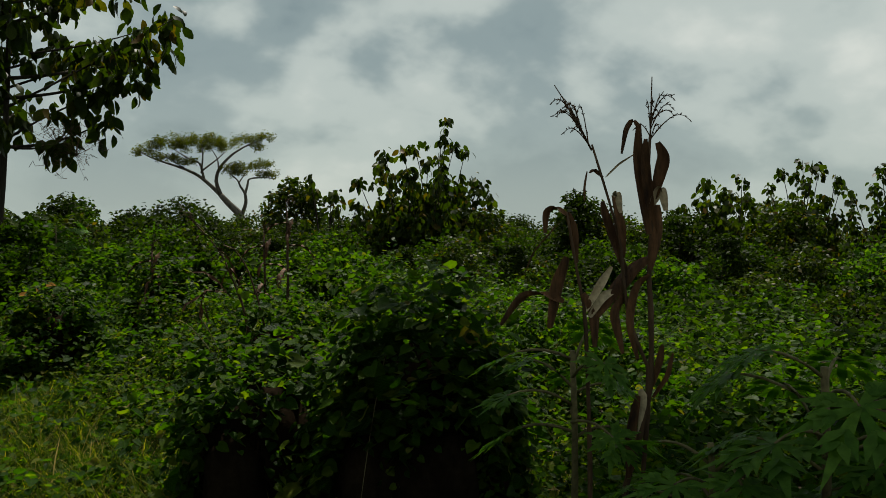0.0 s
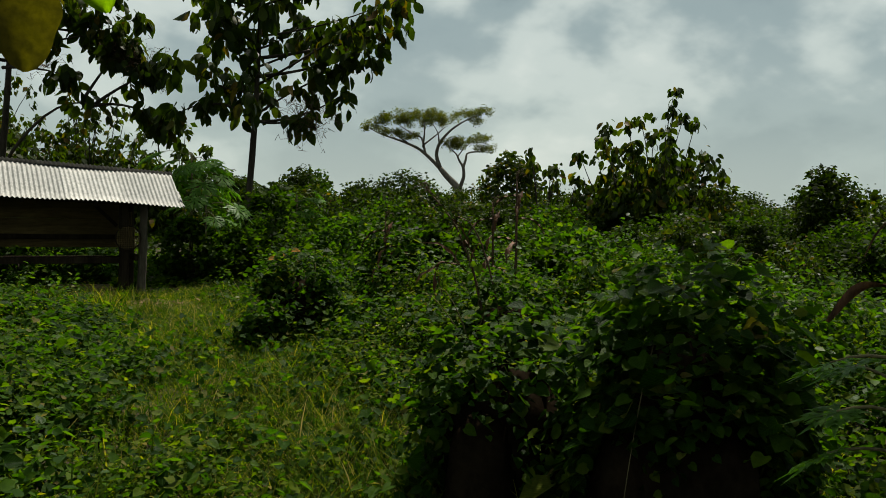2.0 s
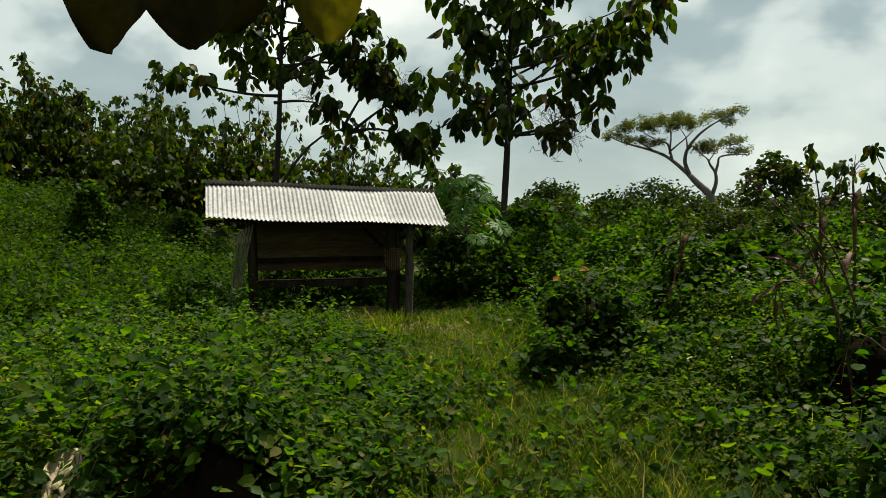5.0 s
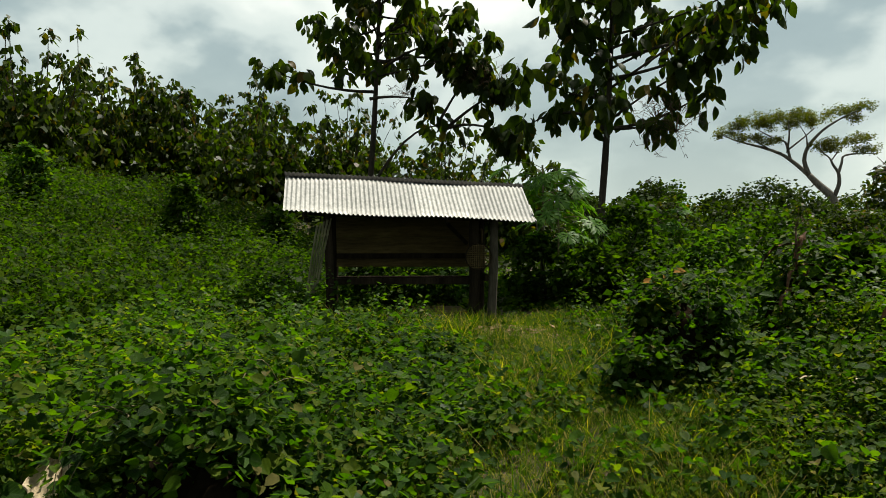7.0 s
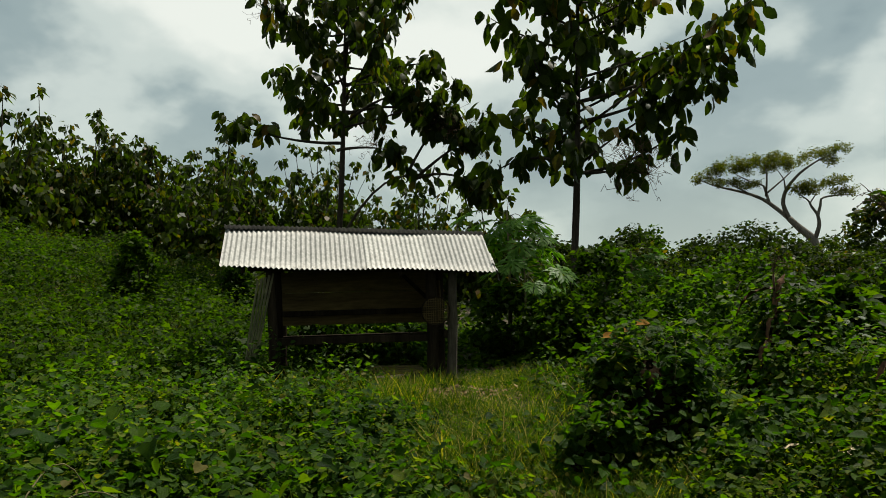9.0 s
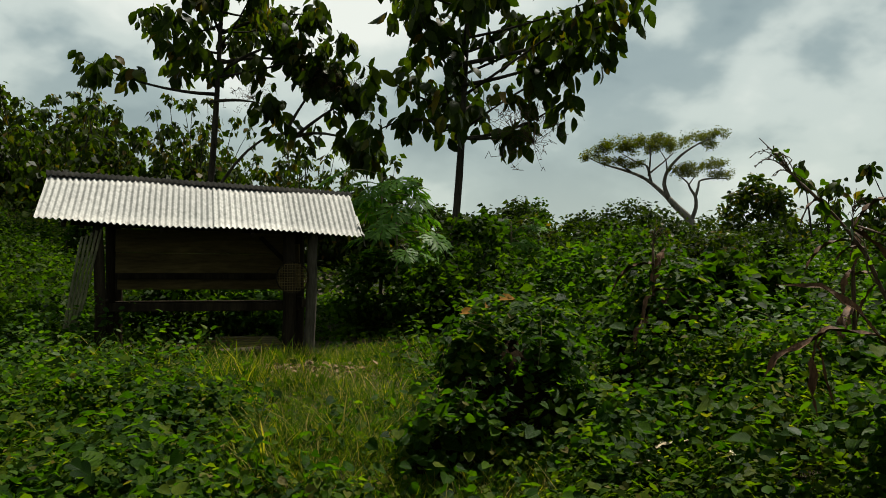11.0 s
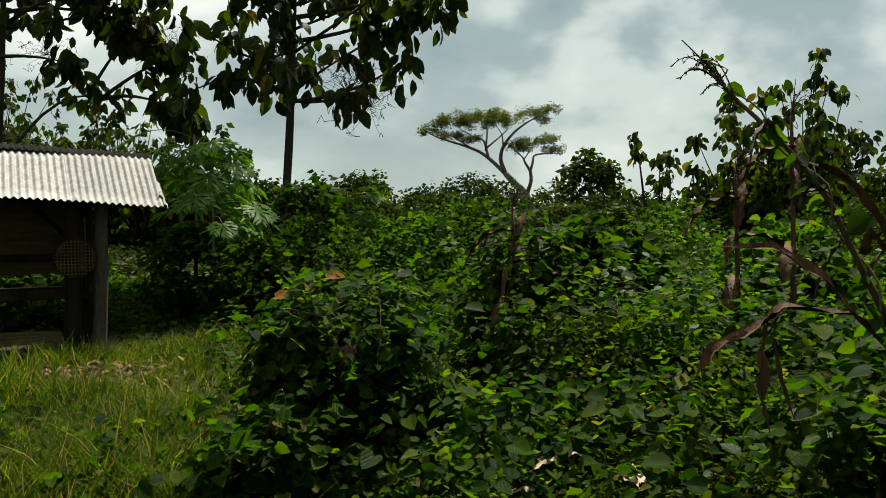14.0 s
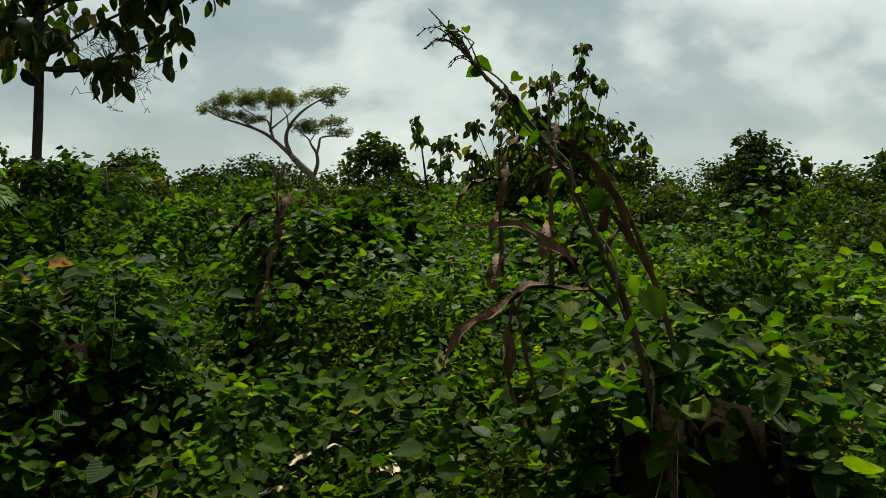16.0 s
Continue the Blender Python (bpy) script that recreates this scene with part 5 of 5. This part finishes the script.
def vine_mound(at, rx, ry, h, seed, label, open_way=(-0.3, -1), leaf=0.07, count=2600, cave=0.75):
    """Vines hung over dead stalks: leafy on top and far side, thin on the open side over a near-black core that stands
    in for shade.
    """
    global rng
    rng = np.random.default_rng(seed)
    gz = float(land(at[0], at[1]))
    T = thing("vine_mound", label, "vine mound", at=(at[0], at[1], gz))
    ow = unit(np.array(open_way, float))
    lump = lambda a, e: 1 + 0.16 * math.sin(3 * a + seed) * math.cos(2 * e) + 0.10 * math.sin(7 * a + 2 * e + seed)
    # overlapping lobes: offset, size
    lobes = [(0.0, 0.0, 1.0, 1.0)]
    for k in range(4):
        a = seed * 1.3 + k * 1.6 + rng.uniform(-0.3, 0.3)
        lobes.append((math.cos(a) * rx * 0.6, math.sin(a) * ry * 0.6, rng.uniform(0.42, 0.66), rng.uniform(0.45, 0.92)))
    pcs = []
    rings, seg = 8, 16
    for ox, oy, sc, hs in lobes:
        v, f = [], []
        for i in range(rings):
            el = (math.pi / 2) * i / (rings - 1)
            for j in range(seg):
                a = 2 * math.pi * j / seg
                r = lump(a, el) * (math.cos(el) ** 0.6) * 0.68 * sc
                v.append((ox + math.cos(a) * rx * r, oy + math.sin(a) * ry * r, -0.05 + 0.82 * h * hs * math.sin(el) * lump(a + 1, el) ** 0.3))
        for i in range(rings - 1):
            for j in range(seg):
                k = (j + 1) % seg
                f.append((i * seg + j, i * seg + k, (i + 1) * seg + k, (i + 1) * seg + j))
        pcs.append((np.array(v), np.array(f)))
    # solid domes painted near-black in place of the mound's shaded hollow
    part("dead_tangle", solid("dead_tangle", *join(pcs), SHADECORE), T, "near-black dome that paints the shade inside the mound")
    pos, al, nr = [], [], []
    weights = np.array([sc * (0.4 + hs) for _, _, sc, hs in lobes])
    weights /= weights.sum()
    while len(pos) < count:
        ox, oy, sc, hs = lobes[rng.choice(len(lobes), p=weights)]
        a, el = rng.uniform(0, 2 * math.pi), math.asin(rng.random())
        facing = math.cos(a) * ow[0] + math.sin(a) * ow[1]
        low_front = math.sin(el) < 0.25
        hollow = cave * min(1, max(0, 1.6 * facing)) * ((1.0 if cave > 0.95 else 0.45) if low_front else 1 if el < 0.8 else 0.2)
        if rng.random() < hollow or (cave > 0.9 and facing > 0.72 and el < 0.85):
            continue
        out = rng.uniform(0.78, 1.08) + max(0, rng.normal(0, 0.12))
        rr = lump(a, el) * (math.cos(el) ** 0.6) * out * sc
        p = (ox + math.cos(a) * rx * rr, oy + math.sin(a) * ry * rr, h * hs * math.sin(el) * lump(a + 1, el) ** 0.3 * rng.uniform(0.86, 1.12) + 0.03)
        pos.append(p)
        o = np.array((math.cos(a) * math.cos(el), math.sin(a) * math.cos(el), math.sin(el) + 0.35)) + rng.normal(0, 0.5, 3)
        nr.append(o)
        w = rng.uniform(0, 6.28)
        al.append(np.array((math.cos(w), math.sin(w), 0)) + np.array((math.cos(a), math.sin(a), 0)) * 0.3 - np.array((0, 0, 0.7 * math.cos(el))))
    # loose runners that reach out of the mound
    for k in range(26):
        a, q = rng.uniform(0, 6.28), rng.uniform(0.3, 0.9)
        b = np.array((math.cos(a) * rx * q, math.sin(a) * ry * q, h * (1.02 - 0.5 * q * q)))
        e = b + (math.cos(a) * 0.18, math.sin(a) * 0.18, rng.uniform(-0.05, 0.22))
        for s in np.linspace(0, 1, 8):
            pos.append(b + (e - b) * s + rng.normal(0, 0.012, 3))
            w = rng.uniform(0, 6.28)
            al.append(np.array((math.cos(w), math.sin(w), rng.normal(0, 0.4))))
            nr.append(np.array((rng.normal(0, 0.5), rng.normal(0, 0.5), 1.0)))
    v, f = scatter(HEART, np.array(pos), np.array(al), np.array(nr), leaf * np.exp(rng.normal(-0.06, 0.33, len(pos))))
    part("foliage", mesh_of("foliage", v, f, VINE, shape=HEART), T, "overlapping heart-shaped green leaves")
    for k in range(5):
        a = rng.uniform(0, 6.28)
        p0 = np.array((math.cos(a) * rx * 0.5, math.sin(a) * ry * 0.5, h * 0.9))
        p1 = p0 + (math.cos(a) * rx * 0.6, math.sin(a) * ry * 0.6, rng.uniform(-0.7, 0.25) * h)
        v, f = tube(bend(p0, p1, -0.12, 8, rng.normal(0, 0.05, 3)), np.linspace(0.003, 0.0015, 8), 5)
        part("vine_stem", solid("vine_stem", v, f, TWIG), T)
    return T


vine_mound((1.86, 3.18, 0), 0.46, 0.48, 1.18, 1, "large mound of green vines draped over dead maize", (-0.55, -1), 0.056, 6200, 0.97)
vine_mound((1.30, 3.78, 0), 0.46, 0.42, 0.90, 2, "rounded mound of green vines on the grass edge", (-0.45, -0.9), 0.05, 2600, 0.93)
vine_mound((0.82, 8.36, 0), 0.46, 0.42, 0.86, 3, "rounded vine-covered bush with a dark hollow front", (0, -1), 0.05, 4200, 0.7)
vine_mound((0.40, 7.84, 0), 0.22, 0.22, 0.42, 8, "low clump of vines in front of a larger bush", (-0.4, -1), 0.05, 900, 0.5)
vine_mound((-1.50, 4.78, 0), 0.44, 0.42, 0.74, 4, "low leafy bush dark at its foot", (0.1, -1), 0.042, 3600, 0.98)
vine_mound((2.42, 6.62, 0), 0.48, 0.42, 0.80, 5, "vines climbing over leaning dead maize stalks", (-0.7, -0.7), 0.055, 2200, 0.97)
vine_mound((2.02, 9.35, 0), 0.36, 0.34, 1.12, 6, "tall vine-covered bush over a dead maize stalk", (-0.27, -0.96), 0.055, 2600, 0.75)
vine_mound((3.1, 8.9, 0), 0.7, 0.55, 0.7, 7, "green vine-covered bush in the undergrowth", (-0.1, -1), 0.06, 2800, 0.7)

# vine leaves up the leaning stalk
rng = np.random.default_rng(21)
climber = thing("climbing_vine", "young green vine climbing a dead maize stalk", "vine", at=(2.18, 6.44, 0))
pth = np.array([(-0.03, 0.02, 0.45), (-0.12, 0.11, 0.93), (-0.25, 0.21, 1.29), (-0.44, 0.34, 1.57), (-0.5, 0.38, 1.68)])
n = 52
s = rng.uniform(0, 1, n) ** 1.5
pp = np.stack([np.interp(s, np.linspace(0, 1, 5), pth[:, j]) for j in range(3)], 1) + rng.normal(0, 0.045, (n, 3)) * (1.3 - s)[:, None]
v, f = scatter(HEART, pp, ways(n, 0.6), normals(n, 0.8), 0.07 * (1.15 - 0.7 * s) * rng.uniform(0.5, 1.4, n))
part("leaves", mesh_of("leaves", v, f, YOUNGVINE), climber, "translucent heart-shaped leaves")
spiral = np.array([[np.interp(q, np.linspace(0, 1, 5), pth[:, j]) for j in range(3)] for q in np.linspace(0, 1, 40)])
spiral += np.stack([0.02 * np.cos(np.arange(40) * 0.9), 0.02 * np.sin(np.arange(40) * 0.9), np.zeros(40)], 1)
v, f = tube(spiral, np.linspace(0.004, 0.002, 40), 5)
part("stem", solid("stem", v, f, TWIG), climber)

# ---- papaya ----


def palmate(size, droop, seed):
    """A deeply lobed papaya leaf: seven lobes, each cut into fingers, hanging from its middle."""
    r = np.random.default_rng(seed)
    v, f = [], []

    def kite(a, b, w):
        a, b = np.array(a), np.array(b)
        d = b - a
        s = np.array((-d[1], d[0], 0))
        s = s / (np.linalg.norm(s) + 1e-9) * w
        m = a + d * 0.45
        i = len(v)
        v.extend([a - s * 0.35, a + s * 0.35, m + s + (0, 0, 0.03 * size), b, m - s + (0, 0, 0.03 * size), m])
        f.extend([(i, i + 1, i + 2, i + 5), (i + 5, i + 2, i + 3, i + 4), (i, i + 5, i + 4, i + 4)])

    for k in range(7):
        ang = math.pi / 2 + (k - 3) * 0.74
        ln = size * (0.62 if abs(k - 3) == 3 else 0.78 if abs(k - 3) == 2 else 1.0) * r.uniform(0.9, 1.05)
        hang = lambda q: -droop * q * q / size
        c = lambda q, da=0.0: (math.cos(ang + da) * q, math.sin(ang + da) * q, hang(q))
        kite((0, 0, 0), c(ln), size * 0.085)
        for q, da, l2 in ((0.42, 0.0, 0.36), (0.62, 0.0, 0.26)):
            for sg in (-1, 1):
                b0 = np.array(c(ln * q * 0.75))
                a2 = ang + sg * 0.62
                e0 = b0 + np.array((math.cos(a2) * ln * l2, math.sin(a2) * ln * l2, 0))
                e0[2] = hang(np.hypot(e0[0], e0[1]))
                kite(b0, e0, size * 0.06)
    return np.array(v), np.array(f)


def papaya(at, height, count, size, seed, label, up=0.25):
    r = np.random.default_rng(seed)
    T = thing("papaya_plant", label, "papaya plant", "papaya plants", at=(at[0], at[1], float(land(at[0], at[1]))))
    v, f = tube(bend((0, 0, -0.05), (0.04, 0.02, height), 0, 6, (0.03, 0, 0)), np.linspace(0.006 + 0.009 * height, 0.005 + 0.005 * height, 6), 8)
    part("stem", solid("stem", v, f, TWIG), T)
    for k in range(count):
        a = k * 2.4 + r.uniform(-0.3, 0.3)
        base = np.array((0.04, 0.02, height * (0.72 + 0.28 * k / count)))
        reach = size * r.uniform(0.7, 1.3)
        end = base + (math.cos(a) * reach, math.sin(a) * reach, reach * r.uniform(-0.1, up * 2))
        v, f = tube(bend(base, end, -0.12 * reach, 6), np.linspace(0.006, 0.004, 6), 5)
        leaf = part("leaf_stalk", solid("leaf_stalk", v, f, TWIG), T)
        lv, lf = palmate(size * r.uniform(0.65, 1.0), size * r.uniform(0.5, 0.9), seed + k)
        blade = part("leaf_blade", solid("leaf_blade", lv, lf, PAPAYA), T)
        blade.matrix_local = Matrix.Translation(end) @ Euler((radians(r.uniform(-40, -10)), r.uniform(-0.3, 0.3), a - math.pi / 2)).to_matrix().to_4x4()
    return T


seedling = "young green papaya plant with deeply lobed drooping leaves"
papaya((1.74, 1.98), 1.10, 10, 0.21, 1, seedling)
papaya((1.98, 1.22), 1.14, 10, 0.26, 2, seedling)
papaya((2.2, 1.0), 1.05, 9, 0.26, 3, seedling)
papaya((1.80, 1.45), 0.9, 8, 0.2, 4, seedling)
papaya((-0.45, 14.7), 2.2, 13, 0.55, 5, "papaya tree with broad lobed leaves beside the hut", 0.1)
papaya((-0.2, 13.9), 1.5, 9, 0.45, 6, "papaya tree with broad lobed leaves beside the hut", 0.1)
papaya((1.76, 13.96), 0.9, 6, 0.32, 7, seedling)
papaya((1.5, 15.9), 1.6, 9, 0.4, 8, seedling)

# ---- overhanging young teak beside the walk ----
rng = np.random.default_rng(41)
TB = thing("teak_tree", "young teak reaching over the track with huge backlit leaves", "tree", "teak trees", at=(-2.7, 3.2, 0))
v, f = tube(bend((0, 0, -0.05), (0.1, 0.1, 3.3), 0, 8, (0.05, 0, 0)), np.linspace(0.05, 0.03, 8), 8)
part("trunk", solid("trunk", v, f, BARK), TB)
line = bend((0.1, 0.1, 2.3), (2.1, 0.75, 2.55), -0.18, 8)
v, f = tube(line, np.linspace(0.022, 0.008, 8), 7)
part("limb", solid("limb", v, f, BARK), TB)


def great_leaf(p, way, nrm, size, mat, k):
    """A broad teak leaf: blunt oval blade, cupped, with a wavy margin and raised side ribs."""
    n, m = 22, 13
    v, f = [], []
    for i in range(n):
        t = i / (n - 1)
        w = 0.34 * max(0.0, math.sin(math.pi * (0.03 + 0.94 * t) ** 0.85)) ** 0.62
        for j in range(m):
            a = 2 * j / (m - 1) - 1
            edge = 1 + 0.05 * math.sin(15 * t + 2.0 * k) * abs(a) ** 3
            z = 0.10 * a * a - 0.16 * t * t + 0.010 * math.sin(26 * (t - 0.3 * abs(a))) + 0.02 * math.sin(8 * t + 3 * a + k) * abs(a)
            v.append((w * a * edge, t, z))
    for i in range(n - 1):
        for j in range(m - 1):
            o = i * m + j
            f.append((o, o + 1, o + m + 1, o + m))
    vv, ff = scatter((np.array(v), np.array(f)), np.array([p]), np.array([way], float), np.array([nrm], float), [size])
    return solid("leaf", vv, ff, mat)


# the dark leaves have their backlit shade put into the colour
for k, (p, way, nrm, size, mt) in enumerate((((1.92, 0.42, 2.34), (0.22, -0.1, -1), (0.5, -1, 0.1), 0.42, YELLOWTEAK), ((1.66, 0.30, 2.35), (0.0, -0.1, -1), (0.2, -1, 0.15), 0.46, SILHOUETTE), ((1.46, 0.35, 2.31), (-0.2, 0, -1), (-0.1, -1, 0.2), 0.42, SILHOUETTE), ((1.72, 0.5, 2.44), (-0.1, 0.1, -1), (0.4, -1, 0.1), 0.46, SILHOUETTE),
                                             ((2.1, 0.85, 2.54), (0.35, 0.0, -0.9), (-0.1, -1, 0.3), 0.30, BRIGHT), ((2.12, 0.8, 2.58), (0.9, 0, -0.4), (0, -0.8, 0.6), 0.28, BRIGHT), ((1.95, 0.6, 2.55), (0.4, -0.3, 0.3), (0, -0.4, 1), 0.4, TEAK), ((0.9, 0.3, 2.6), (-0.2, 0.2, -0.9), (0, -1, 0.2), 0.42, SILHOUETTE))):
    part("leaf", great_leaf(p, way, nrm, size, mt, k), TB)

# ---- small things ----
# withered teak leaves caught in the vines
for k, (x, y, z, size, turn) in enumerate(((-1.96, 4.60, 0.16, 0.36, 20), (-2.26, 4.66, 0.08, 0.34, -30), (-2.75, 5.6, 0.16, 0.3, 50))):
    rng = np.random.default_rng(51 + k)
    wl = thing("withered_leaf", "crumpled pale brown withered teak leaf lying in the vines", "leaf", "withered leaves", at=(x, y, z))
    wl.rotation_euler = (radians(62), 0, radians(turn))
    nx, ny = 13, 16
    lv, lf = [], []
    for j in range(ny):
        q = j / (ny - 1)
        w = 0.36 * math.sin(math.pi * (0.04 + 0.92 * q)) ** 0.6
        for i in range(nx):
            s = 2 * i / (nx - 1) - 1
            edge_w = w * (1 + 0.10 * math.sin(9 * q + 2 * k) * abs(s))
            crease = 0.05 * math.sin(16 * s + 5 * q + k) * (0.3 + abs(s)) + 0.035 * math.sin(21 * q + 7 * s) + 0.10 * abs(s) ** 1.5 - 0.14 * q * q
            lv.append((size * s * edge_w, size * q, size * (crease + rng.normal(0, 0.012))))
    for j in range(ny - 1):
        for i in range(nx - 1):
            lf.append((j * nx + i, j * nx + i + 1, (j + 1) * nx + i + 1, (j + 1) * nx + i))
    part("blade", solid("blade", np.array(lv), np.array(lf), HUSKPALE), wl)
    rib = [(0.0, size * q, size * (0.02 - 0.14 * q * q)) for q in np.linspace(-0.15, 0.98, 9)]
    part("midrib", solid("midrib", *tube(rib, np.linspace(0.005, 0.0015, 9), 5), HUSK), wl)
rng = np.random.default_rng(58)
# dead maize leaves lying on the vines
for k, (x, y, turn) in enumerate(((1.22, 7.42, 0.2), (1.42, 7.5, 0.5), (1.62, 7.05, 1.2))):
    fl = thing("fallen_maize_leaf", "dry straw-coloured maize leaf fallen on the vines", "leaf", "fallen maize leaves", at=(x, y, float(land(x, y) + cover(x, y)) - 0.04))
    part("blade", strap("blade", (0, 0, 0.03), (math.cos(turn), math.sin(turn), 0.25), 0.36, 0.03, 0.6, HUSKPALE), fl)
    part("blade", strap("blade", (0.02, 0.03, 0.02), (math.cos(turn + 0.5), math.sin(turn + 0.5), 0.2), 0.26, 0.025, 0.6, HUSKPALE), fl)
# litter in front of the hut
n = 700
lx, ly = -0.92 + rng.normal(0, 0.30, n), 10.95 + rng.normal(0, 0.22, n)
v, f = scatter(LONG, np.stack([lx, ly, land(lx, ly) + 0.03 + 0.05 * rng.random(n)], 1), ways(n, 0.0), normals(n, 0.35), rng.uniform(0.04, 0.14, n))
tagged(new("dry_litter", mesh_of("dry_litter", v, f, STRAW)), "pale dry leaf litter scattered before the hut", "litter", kind="stuff")
# turning leaves on the vine mound
for k, (x, y, z) in enumerate(((0.50, 8.38, 0.86), (0.58, 8.34, 0.90), (0.72, 8.30, 0.95))):
    tl = thing("orange_leaf", "orange-yellow withering vine leaf on the mound", "leaf", "withering leaves", at=(x, y, z))
    v, f = scatter(HEART, np.zeros((1, 3)), np.array([(0.8, -0.3, 0.1)]), np.array([(0.1, -0.5, 1.0)]), [0.095])
    part("blade", solid("blade", v, f, ORANGE), tl)

# unseen teak, added only to cast shade on the start of the walk
teak((4.6, 1.2), 6.8, 3.8, 5.2, "unseen teak added to shade the start of the walk", 0.36, 34, 0.12, (-0.6, 2.4), [((-0.3, 1.4, 4.0), (-1.6, 3.2, 5.0), -0.2, 16), ((-0.3, 1.5, 4.2), (-0.2, 4.0, 5.2), -0.2, 14)], 13)
